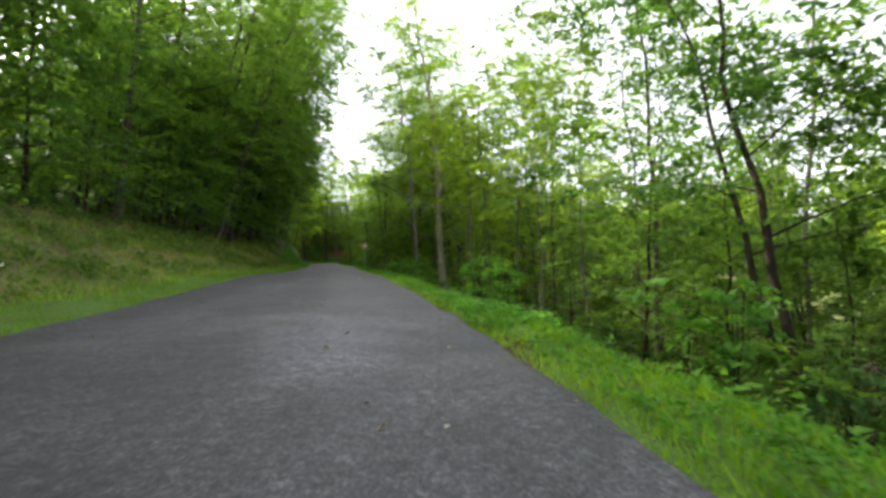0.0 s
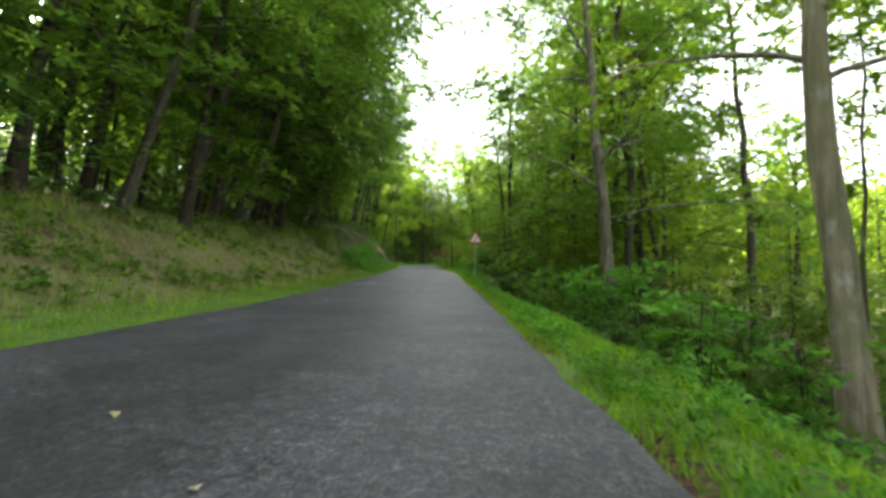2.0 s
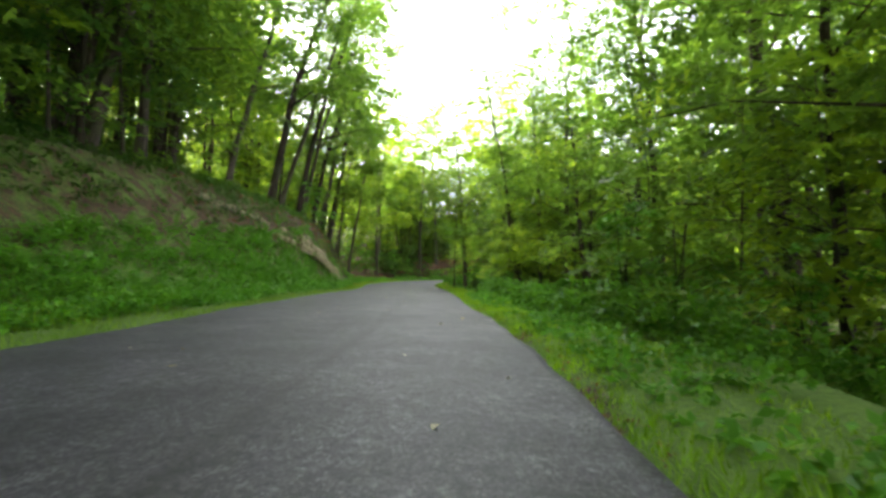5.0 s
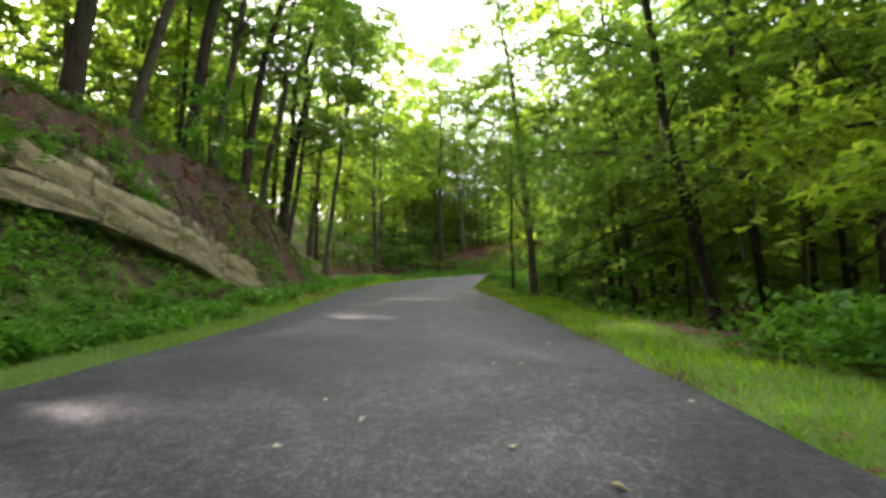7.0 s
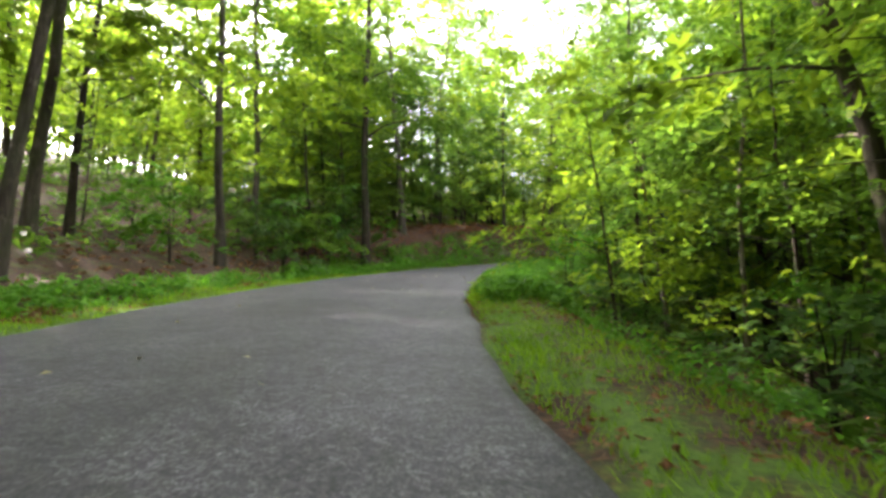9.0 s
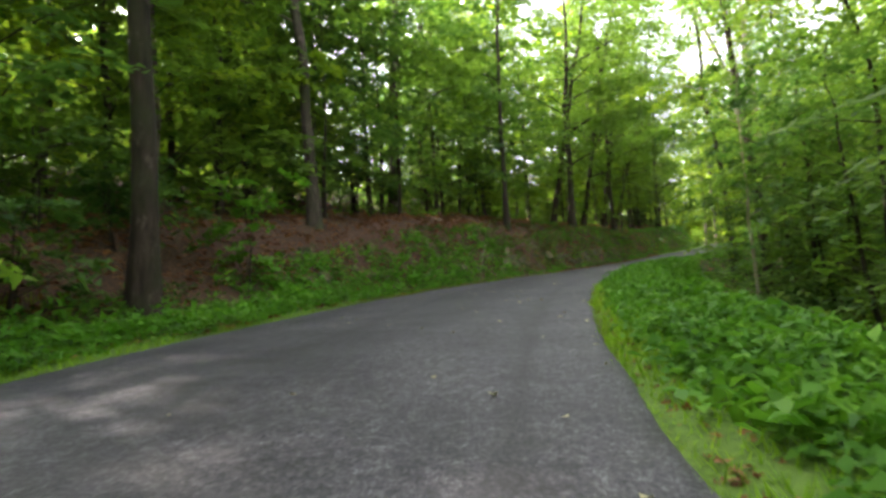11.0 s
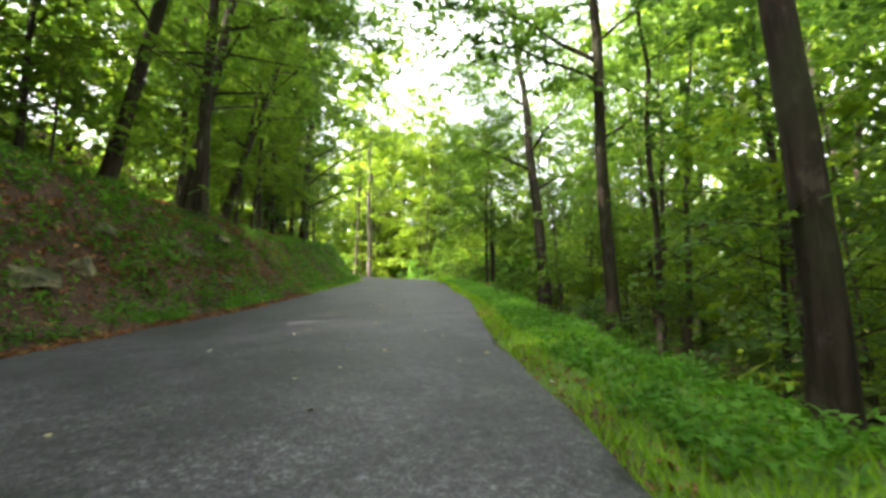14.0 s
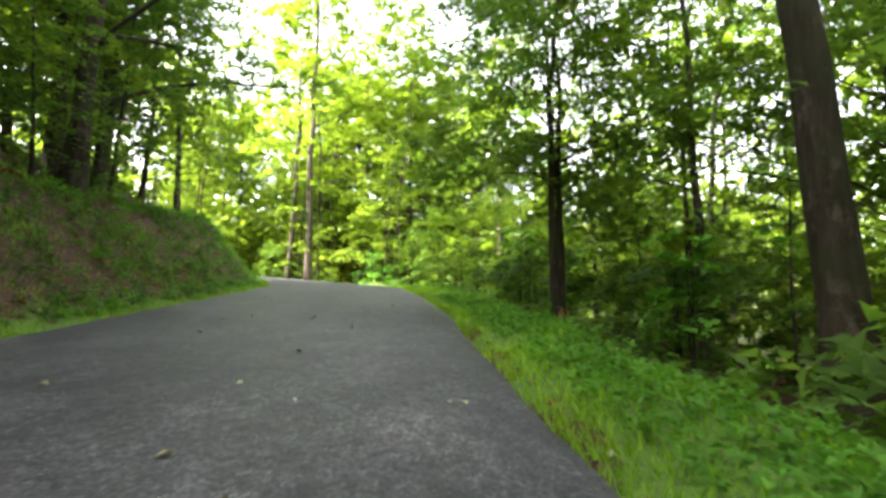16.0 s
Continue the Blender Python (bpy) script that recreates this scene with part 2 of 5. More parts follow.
def leaves(centres, normals, size, rng, long=1.5, droop=0.25):
    """Folded diamond leaves: four corners each, at centres, facing normals."""
    n = len(centres)
    nn = normals / (np.linalg.norm(normals, axis=1)[:, None] + 1e-9)
    t = rng.normal(size=(n, 3))
    t -= (t * nn).sum(1)[:, None] * nn
    t /= np.linalg.norm(t, axis=1)[:, None] + 1e-9
    b = np.cross(nn, t)
    s = size * rng.uniform(0.6, 1.35, n)[:, None]
    c = np.asarray(centres)
    v = np.stack([c - t * s * long * 0.5, c + b * s * 0.5 - t * s * 0.1 + nn * s * droop * 0.4, c + t * s * long * 0.5 - nn * s * droop, c - b * s * 0.5 - t * s * 0.1 + nn * s * droop * 0.4], 1)
    return v.reshape(-1, 3), np.arange(4 * n).reshape(n, 4)


def leaflets(centres, normals, size, rng):
    """Small pointed leaves: three corners each."""
    n = len(centres)
    nn = normals / (np.linalg.norm(normals, axis=1)[:, None] + 1e-9)
    t = rng.normal(size=(n, 3))
    t -= (t * nn).sum(1)[:, None] * nn
    t /= np.linalg.norm(t, axis=1)[:, None] + 1e-9
    b = np.cross(nn, t)
    s = size * rng.uniform(0.55, 1.4, n)[:, None]
    c = np.asarray(centres)
    v = np.stack([c - t * s * 0.55 + b * s * 0.38, c - t * s * 0.55 - b * s * 0.38, c + t * s * 0.85], 1)
    return v.reshape(-1, 3), np.arange(3 * n).reshape(n, 3)


# ---- the road's line ----
KNOTS = [
    (2.1, -30.5, -2.8), (0.3, -14.7, -1.35), (-0.8, -6.7, -0.61), (-1.7, 1.3, 0.12), (-2.7, 9.2, 0.86), (-4.1, 16.8, 1.63), (-5.6, 24.7, 2.41),
    (-7.1, 32.8, 3.03), (-8.3, 40.3, 3.60), (-9.8, 48.3, 4.23), (-11.4, 56.3, 4.94), (-12.9, 64.3, 5.66), (-14.2, 71.6, 6.33),
    (-16.1, 79.4, 7.01), (-17.9, 87.4, 7.69), (-19.7, 95.5, 8.29), (-21.8, 103.1, 8.97), (-24.0, 111.0, 9.74), (-24.9, 119.2, 10.54),
    (-24.8, 127.2, 11.29), (-23.8, 135.7, 12.04), (-21.9, 143.8, 12.79), (-18.4, 151.4, 13.54), (-14.2, 158.5, 14.24),
    (-9.8, 165.1, 15.01), (-5.3, 171.4, 15.81), (-1.0, 178.3, 16.67), (3.4, 185.1, 17.51), (7.4, 192.0, 18.3), (10.6, 198.6, 19.0),
    (11.5, 206.0, 19.7), (8.5, 212.5, 20.3), (2.0, 216.5, 20.8)]
TAIL = [(-6.0, 218.5, 21.3), (-15.0, 219.0, 21.8), (-28.0, 218.0, 22.4)]
HALF = 3.05


def spline(knots, step=0.5):
    k = np.array(knots, float)
    k = np.vstack([2 * k[0] - k[1], k, 2 * k[-1] - k[-2]])
    out = []
    for i in range(1, len(k) - 2):
        m = max(2, int(np.linalg.norm(k[i + 1] - k[i]) / step))
        t = np.linspace(0, 1, m, endpoint=False)[:, None]
        out.append(0.5 * (2 * k[i] + (k[i + 1] - k[i - 1]) * t + (2 * k[i - 1] - 5 * k[i] + 4 * k[i + 1] - k[i + 2]) * t**2 + (3 * k[i] - k[i - 1] - 3 * k[i + 1] + k[i + 2]) * t**3))
    return np.vstack(out)


LINE = spline(KNOTS + TAIL)
for _ in range(6):
    LINE[1:-1] = 0.25 * LINE[:-2] + 0.5 * LINE[1:-1] + 0.25 * LINE[2:]
DIRS = np.gradient(LINE[:, :2], axis=0)
DIRS /= np.linalg.norm(DIRS, axis=1)[:, None]
SIDE = np.stack([DIRS[:, 1], -DIRS[:, 0]], 1)
STAT = np.concatenate([[0], np.cumsum(np.linalg.norm(np.diff(LINE[:, :2], axis=0), axis=1))]) - 15.9


def locate(xy):
    """Station along the road, offset to its right side and road height for many points."""
    xy = np.atleast_2d(xy)
    st, of, hz = np.empty(len(xy)), np.empty(len(xy)), np.empty(len(xy))
    for a in range(0, len(xy), 20000):
        q = xy[a:a + 20000]
        d = ((q[:, None, :] - LINE[None, ::2, :2]) ** 2).sum(-1)
        i = np.clip(np.argmin(d, 1) * 2, 1, len(LINE) - 2)
        e = q - LINE[i, :2]
        along = np.clip((e * DIRS[i]).sum(1), -1, 1)
        st[a:a + 20000] = STAT[i] + along
        side = (e * SIDE[i]).sum(1)
        of[a:a + 20000] = np.where(side >= 0, 1, -1) * np.sqrt(np.maximum((e**2).sum(1) - along**2, 0))
        hz[a:a + 20000] = LINE[i, 2] + along * 0.085
    return st, of, hz


def on_road(s, u):
    """World x, y of station s and offset u (right positive)."""
    i = np.clip(np.searchsorted(STAT, s), 0, len(LINE) - 1)
    return LINE[i, :2] + SIDE[i] * np.reshape(u, (-1, 1))


def smooth01(a):
    a = np.clip(a, 0, 1)
    return a * a * (3 - 2 * a)


def wave(x, y, k, seed):
    """Cheap smooth noise, about -1 to 1."""
    r = np.random.RandomState(seed)
    z = 0
    for _ in range(5):
        ang, ph, f = r.uniform(0, 6.28), r.uniform(0, 6.28), k * r.uniform(0.6, 1.7)
        z = z + np.sin((x * math.cos(ang) + y * math.sin(ang)) * f + ph)
    return z / 3.2


BANK_S = [-20, 40, 60, 78, 92, 100, 110, 116, 120, 123.5, 126.5, 129, 131, 133.5, 142, 152, 165, 175, 192, 203, 214, 222, 228, 234, 242]
BANK_H = [1.7, 1.9, 2.1, 2.5, 3.6, 4.3, 4.5, 4.5, 4.5, 4.3, 3.7, 2.5, 1.2, 0.8, 0.9, 1.7, 2.6, 3.0, 2.4, 2.0, 2.2, 2.5, 2.4, 1.4, 0.6]
DROP_S = [-20, 30, 60, 85, 95, 110, 118, 135, 150, 170, 190, 212, 225]
DROP_H = [1.5, 1.8, 1.5, 0.8, 0.4, 0.4, 0.9, 1.5, 1.8, 1.9, 1.6, 0.8, 0.3]


def worn_edge(s):
    """How far the asphalt reaches past its usual right edge."""
    return np.interp(s, [15, 35, 45, 52, 60, 66, 90, 118, 148, 158, 166, 174, 200], [0.05, 0.1, 0.05, 0.0, 0.05, 0.13, 0.08, 0.05, 0.1, 0.2, 0.1, -0.1, -0.15])


def ground_z(xy):
    xy = np.atleast_2d(np.asarray(xy, float))
    s, u, hz = locate(xy)
    x, y = xy[:, 0], xy[:, 1]
    left, right = -u - HALF, u - HALF
    bank = np.interp(s, BANK_S, BANK_H)
    drop = np.interp(s, DROP_S, DROP_H)
    verge = np.interp(s, [60, 90, 104, 112, 128, 134, 150, 165], [1.2, 1.3, 1.1, 1.3, 1.4, 2.0, 1.3, 0.4])
    width = np.interp(s, [60, 90, 104, 113, 128, 134, 150, 160, 185, 200], [5.0, 4.6, 4.0, 2.8, 2.6, 4.5, 4.5, 3.3, 1.7, 2.5])
    zl = bank * smooth01((left - verge) / width) + 0.05 * np.clip(left, 0, 1.2)
    zl = zl + 0.30 * np.clip(left - verge - width * 0.7, 0, 60) + 0.10 * np.clip(left - 60, 0, 400)
    crest = np.interp(s, [75, 84, 106, 118, 135, 150, 168, 185, 225], [0.7, 1.6, 1.6, 1.1, 1.3, 1.3, 1.0, 0.9, 0.9])
    run = np.interp(s, [75, 84, 110, 120], [1.9, 3.2, 3.2, 2.3])
    zr = 0.04 * np.clip(right, 0, 1.0) - drop * smooth01((right - crest) / run) - 0.22 * np.clip(right - 3.2, 0, 22) + 0.12 * np.clip(right - 45, 0, 300)
    z = np.where(u < 0, zl, zr)
    out = np.clip((np.abs(u) - HALF) / 1.5, 0, 1)
    z = z + out * (0.13 * wave(x, y, 1.3, 3) + 0.07 * wave(x, y, 3.1, 13) * np.clip(left, 0, 1) + 0.22 * wave(x, y, 0.35, 4) * np.clip((np.abs(u) - 6) / 5, 0, 1))
    edge = np.clip((np.abs(u) - HALF + 0.25 - np.where(u > 0, worn_edge(s), 0)) / 0.35, 0, 1)
    z = z - 0.12 * (1 - edge)
    far = 0.083 * y + np.where(x < -22, 0.26 * (-22 - x), 0) - 5 * smooth01((x + 5) / 35) + 0.10 * np.clip(x - 40, 0, 500) + 0.5 * wave(x, y, 0.08, 6)
    w = smooth01((np.abs(u) - 20) / 28)
    return (hz + z) * (1 - w) + far * w


# ---- ground: one sheet ----
def build_ground():
    gx = np.concatenate([np.linspace(-620, -75, 22)[:-1], np.arange(-75, -40, 1.75), np.arange(-40, 18, 0.75), np.arange(18, 60, 1.75), np.linspace(60, 560, 20)])
    gy = np.concatenate([np.linspace(-420, -34, 14)[:-1], np.arange(-34, 230, 0.75), np.arange(230, 262, 2), np.linspace(262, 800, 20)])
    X, Y = np.meshgrid(gx, gy, indexing="ij")
    xy = np.stack([X.ravel(), Y.ravel()], 1)
    z = ground_z(xy)
    n, m = X.shape
    i, j = np.meshgrid(np.arange(n - 1), np.arange(m - 1), indexing="ij")
    f = np.stack([i * m + j, (i + 1) * m + j, (i + 1) * m + j + 1, i * m + j + 1], -1).reshape(-1, 4)
    me = raw_mesh("ground", np.column_stack([xy, z]), f, GROUND, True)
    s, u, _ = locate(xy)
    o = np.abs(u) - HALF
    leftside = u < 0
    green = np.where(leftside, np.interp(s, [-20, 55, 75, 88, 108, 118, 150, 165, 195, 202], [0.75, 0.6, 0.35, 0.8, 0.75, 0.5, 0.5, 0.25, 0.2, 0.32]), 0.75)
    reach = np.where(leftside, np.interp(s, [0, 60, 110, 118, 150, 165, 200], [6, 5.5, 3.5, 2.0, 3.0, 3.5, 5]), np.interp(s, [75, 84, 106, 118, 150, 168], [1.2, 4.5, 4.5, 1.7, 2.4, 1.7]))
    green = green * np.clip(1.4 - o / reach, 0, 1)
    strip = np.where(leftside, 1, np.clip((o + 0.3 - 0.1 * wave(xy[:, 0], xy[:, 1], 0.9, 21)) / 0.15, 0, 1))
    green = green * strip * np.where(leftside, 1, np.interp(s, [104, 110, 132, 140], [1, 0.72, 0.72, 1]))
    green = np.maximum(green, strip * np.where(leftside, 1, np.interp(s, [104, 110, 132, 140], [1, 0.72, 0.72, 1])) * 0.85 * np.clip(1.5 - o / 0.7, 0, 1) * np.where(leftside, np.interp(s, [150, 168, 193, 200], [1, 0.3, 0.15, 1]), 1))
    green = np.maximum(green, np.where(leftside, np.interp(s, [90, 110, 150], [0.5, 0.42, 0.36]), np.interp(o, [20, 40], [0.22, 0.5])) * np.clip(o - 3, 0, 1))
    dry = np.where(leftside, np.interp(s, [0, 30, 55, 62, 80, 88], [0.62, 0.55, 0.6, 0.8, 0.72, 0.0]), 0) * np.clip((o - 1.0) / 1.0, 0, 1) * np.clip(1.5 - o / 6, 0, 1)
    col = np.column_stack([green, dry, 0 * s, 0 * s + 1]).astype(np.float32)
    at = me.color_attributes.new("cover", "FLOAT_COLOR", "POINT")
    at.data.foreach_set("color", col.ravel())
    return tagged(new("ground", me), "forest floor of soil, dead leaves and grass sloping across the hill", "ground", kind="structure")


build_ground()


# ---- road ----
def build_road():
    rows = np.arange(0, len(LINE))
    across = np.concatenate([[-1, -0.985], np.linspace(-0.95, 0.95, 46), [0.985, 1]])
    s = STAT[rows]
    rag = 0.05 * wave(s, s * 0, 2.3, 8) + 0.05 * wave(s, s * 0, 0.7, 9)
    rag2 = 0.06 * wave(s, s * 0, 2.1, 18) + 0.06 * wave(s, s * 0, 0.6, 19)
    half = np.where(across[None, :] > 0, HALF - 0.1 + (rag + worn_edge(s))[:, None], HALF + rag2[:, None])
    u = across[None, :] * half
    top = 0.05 * (1 - across**2)[None, :] - np.where(np.abs(across) == 1, 0.05, 0)[None, :]
    xy = LINE[rows, None, :2] + SIDE[rows, None, :] * u[:, :, None]
    z = LINE[rows, 2][:, None] + top + 0.012 * wave(xy[..., 0], xy[..., 1], 1.1, 5)
    v = np.concatenate([xy, z[..., None]], -1)
    n, m = u.shape
    i, j = np.meshgrid(np.arange(n - 1), np.arange(m - 1), indexing="ij")
    f = np.stack([i * m + j, i * m + j + 1, (i + 1) * m + j + 1, (i + 1) * m + j], -1).reshape(-1, 4)
    me = raw_mesh("road", v, f, ASPHALT, True)
    S = s[:, None] + 0 * u
    along = lambda a, b: smooth01((S - a) / 4) * smooth01((b - S) / 4)
    drift = 0.10 * wave(S, 0 * S, 0.25, 31)
    seam = np.exp(-((u - 0.75 - drift) / 0.07) ** 2) * along(58, 98) + np.exp(-((u - 2.25 - 0.5 * drift) / 0.09) ** 2) * along(132, 168) + 0.95 * np.exp(-((u + 0.3 - 4 * drift) / 0.11) ** 2) * along(148, 178)
    patch = along(30, 58) * smooth01((1.2 - np.abs(u + 0.4 + 3 * drift)) / 0.5) + along(158, 172) * smooth01((1.0 - np.abs(u + 0.6 + 3 * drift)) / 0.5)
    tone = 1.0 - 0.45 * np.clip(seam, 0, 1) - 0.25 * patch - 0.16 * np.exp(-((u - 0.2) / 0.5) ** 2) + 0.10 * np.exp(-((u - 1.6) / 0.45) ** 2) + 0.08 * np.exp(-((u + 1.3) / 0.5) ** 2)
    # pale worn patches and sun flecks, both painted as lighter asphalt tone
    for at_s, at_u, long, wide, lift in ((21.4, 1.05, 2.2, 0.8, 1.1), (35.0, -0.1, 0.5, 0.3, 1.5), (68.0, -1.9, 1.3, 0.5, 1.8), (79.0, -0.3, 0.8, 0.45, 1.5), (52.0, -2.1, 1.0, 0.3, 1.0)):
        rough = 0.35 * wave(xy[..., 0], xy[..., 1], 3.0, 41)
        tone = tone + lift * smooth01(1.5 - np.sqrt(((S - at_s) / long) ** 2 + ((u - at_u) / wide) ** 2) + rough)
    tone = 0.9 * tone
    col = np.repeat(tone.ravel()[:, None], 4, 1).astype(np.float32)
    at = me.color_attributes.new("wear_flecks", "FLOAT_COLOR", "POINT")
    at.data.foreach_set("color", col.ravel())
    return tagged(new("road", me), "narrow grey worn asphalt forest road without markings", "road", kind="structure")


build_road()

# ---- trees ----


def crown_points(rng, limbs, count, spread, flat=0.2, ruffle=0.36):
    """Leaf centres and normals in flat drooping fans that point away from the stem, along the outer part of limbs."""
    seg, w, axis = [], [], []
    for pts in limbs:
        n = len(pts)
        for k in range(n // 4, n):
            seg.append(pts[k])
            axis.append(pts[k] - pts[0])
            w.append(0.4 + k / n)
    seg, w, axis = np.array(seg), np.array(w), np.array(axis)
    sprays = max(20, count // 34)
    pick = rng.choice(len(seg), sprays, p=w / w.sum())
    base = seg[pick] + rng.normal(size=(sprays, 3)) * np.array([spread, spread, spread * 0.5]) * 0.7
    turn = np.arctan2(axis[pick, 1], axis[pick, 0]) + rng.normal(size=sprays) * 0.9
    ln = spread * rng.uniform(0.7, 1.8, sprays)
    fall = rng.uniform(0.0, 0.4, sprays)
    out = np.column_stack([np.cos(turn), np.sin(turn), -fall])
    across = np.column_stack([-np.sin(turn), np.cos(turn), rng.normal(size=sprays) * flat * 1.4])
    up = np.cross(out, across)
    up /= np.linalg.norm(up, axis=1)[:, None]
    idx = rng.randint(0, sprays, count)
    q = rng.uniform(0, 1, count)
    wide = 0.42 * ln[idx] * np.sin(np.pi * np.clip(q * 0.9 + 0.08, 0, 1)) ** 0.8
    c = base[idx] + out[idx] * (q * ln[idx])[:, None] + across[idx] * (wide * rng.uniform(-1, 1, count))[:, None]
    c[:, 2] -= 0.22 * ln[idx] * q**2
    c += rng.normal(size=c.shape) * np.array([0.05, 0.05, 0.035])
    return c, up[idx] + rng.normal(size=c.shape) * ruffle


def make_tree(name, label, seed, height, radius, bark, leaf, crown_from, reach, count, size=0.2, limbs_n=9, lean=(0, 0), stems=1, spread=0.9, flat=0.2, ruffle=0.36, category="tree", group="", split=False, boughs=()):
    rng = np.random.RandomState(seed)
    root = tagged(new(name), label, category, group)
    root.empty_display_size = 0.3
    limb_lines, LV, LF = [], [], []
    for k in range(stems):
        off = np.array([0, 0, 0.0]) if k == 0 else np.array([*(rng.normal(size=2) * radius * 1.6), 0])
        fan = np.array([lean[0], lean[1], 0]) + (0 if k == 0 else 1) * np.array([*(rng.normal(size=2) * 0.12 * height), 0])
        n = 14 if height > 8 else 8
        t = np.linspace(0, 1, n)
        pts = off + np.outer(t, np.array([0, 0, height])) + np.outer(t**1.2, fan)
        pts[:, :2] += np.cumsum(rng.normal(size=(n, 2)) * 0.012 * height * np.clip(t, 0, 1)[:, None], axis=0)
        pts[0, 2] = -0.5
        r = radius * (1 if k == 0 else 0.75) * (1 - 0.82 * t) * (1 + 0.5 * np.exp(-t * height / 0.35))
        v, f = tube(pts, np.maximum(r, 0.012), 12 if split else 8 if height > 8 else 4, 0.05, rng)
        if category == "bush":
            LF.append(f + sum(len(a) for a in LV)), LV.append(v)
        else:
            child("trunk", raw_mesh("trunk", v, f, bark, True), root)
        made = max(2, int(limbs_n / (1 if stems == 1 else 1.6)))
        for q in range(made):
            h = crown_from + (height * 0.95 - crown_from) * ((q + rng.uniform(0.1, 0.9)) / made) ** 1.1
            i = min(n - 2, int(h / height * (n - 1)))
            fr = h / height * (n - 1) - i
            at = pts[i] * (1 - fr) + pts[i + 1] * fr
            ang = q * 2.4 + rng.uniform(-0.5, 0.5)
            up = (h - crown_from) / max(height - crown_from, 0.1)
            ln = reach * (1.0 - 0.6 * up) * rng.uniform(0.7, 1.2)
            end = at + np.array([math.cos(ang) * ln, math.sin(ang) * ln, ln * rng.uniform(0.05, 0.4) + 0.5 * up * ln])
            lp = bend_line(at, end, 8 if split else 6, ln * rng.uniform(0.02, 0.12), rng, 0.05 * ln / 3)
            rr = max(0.015, radius * 0.34 * (1 - 0.7 * h / height)) * np.linspace(1, 0.2, len(lp))
            v, f = tube(lp, np.maximum(rr, 0.008), 5 if split else 3)
            if split:
                child("limb", raw_mesh("limb", v, f, bark, True), root)
            else:
                LV.append(v), LF.append(f + sum(len(a) for a in LV[:-1]))
            limb_lines.append(lp)
        for h, dx, dy, dz in (boughs if k == 0 else ()):
            i = min(n - 2, int(h / height * (n - 1)))
            at = pts[i] + (pts[i + 1] - pts[i]) * (h / height * (n - 1) - i)
            lp = bend_line(at, at + np.array([dx, dy, dz]), 11, 0.25, rng, 0.09)
            v, f = tube(lp, radius * 0.36 * np.linspace(1, 0.22, 11), 6)
            child("limb", raw_mesh("limb", v, f, bark, True), root)
            limb_lines += [lp, lp]
        limb_lines.append(pts[int(n * max(0.45, crown_from / height)):])
    if LV:
        tagged(child("branchwork", raw_mesh("branchwork", np.vstack(LV), np.vstack(LF), bark, True), root), kind="stuff")
    c, nn = crown_points(rng, limb_lines, count, spread, flat, ruffle)
    if crown_from > 2:
        c[:, 2] = np.where(c[:, 2] < crown_from * 0.85, crown_from * 0.85 + rng.uniform(0, 2.5, count), c[:, 2])
    v, f = leaflets(c, nn, size, rng)
    child("crown", raw_mesh("crown", v, f, leaf), root)
    return root


class Kind:
    """A kind of plant: the first use places the model itself, later uses copies of it."""

    def __init__(self, model):
        self.model, self.used = model, False

    def at(self, x, y, turn=0.0, scale=1.0, tip=(0, 0), tilt=None):
        z = float(ground_z([[x, y]])[0])
        m = pose(x, y, z, tip[0], tip[1], turn) @ Matrix.Scale(scale, 4)
        if tilt and tilt[3]:
            i = int(np.clip(np.searchsorted(STAT, tilt[2]), 0, len(LINE) - 1))
            across = Matrix.Rotation(radians(tilt[3]), 4, Vector((-DIRS[i][0], -DIRS[i][1], 0)))
            m = Matrix.Translation((x, y, z)) @ across.inverted() @ Matrix.Translation((-x, -y, -z)) @ m
        if not self.used:
            self.used = True
            self.model.matrix_basis = m
            return self.model
        ob = copy_thing(self.model, m)
        ob.matrix_basis = m
        return ob


BEECH = [Kind(make_tree("beech_tree", "tall beech with dense layered green leaves beside the road", 10 + i, 22 + 1.5 * i, 0.17 + 0.025 * i, BARK_DARK if i % 2 else BARK, LEAF, 2.6 + i, 5.8, 9500, 0.165, 22, spread=1.1)) for i in range(4)]
MID = [Kind(make_tree("forest_tree", "straight-trunked forest tree with green leaves on the slope", 20 + i, 22 + 1.5 * i, 0.17 + 0.02 * i, BARK_DARK, LEAF, 4.5 + i, 4.6, 3000, 0.32, 13, spread=1.3)) for i in range(4)]
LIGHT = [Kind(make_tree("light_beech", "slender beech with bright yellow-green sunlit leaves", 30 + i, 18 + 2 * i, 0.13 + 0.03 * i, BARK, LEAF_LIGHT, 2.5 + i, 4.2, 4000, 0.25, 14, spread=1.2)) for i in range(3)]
DENSE = [Kind(make_tree("forest_tree", "full-crowned forest tree leafy down to the undergrowth", 130 + i, 16 + 1.5 * i, 0.16, BARK_DARK, (LEAF, LEAF_LIGHT, LEAF_LIGHT)[i], 1.6, 4.4, 4800, 0.34, 16, spread=1.5)) for i in range(3)]
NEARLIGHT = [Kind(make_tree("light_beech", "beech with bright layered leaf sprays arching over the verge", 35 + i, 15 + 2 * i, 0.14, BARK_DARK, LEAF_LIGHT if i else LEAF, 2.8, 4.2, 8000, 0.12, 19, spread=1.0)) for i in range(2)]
THIN = [Kind(make_tree("thin_tree", "tall slender tree with a thin open crown", 45 + i, 14 + 2 * i, 0.075, BARK if i else BARK_GREY, LEAF, 4.0, 2.6, 3200, 0.15, 18, (0.5, 0.3), spread=0.9)) for i in range(2)]
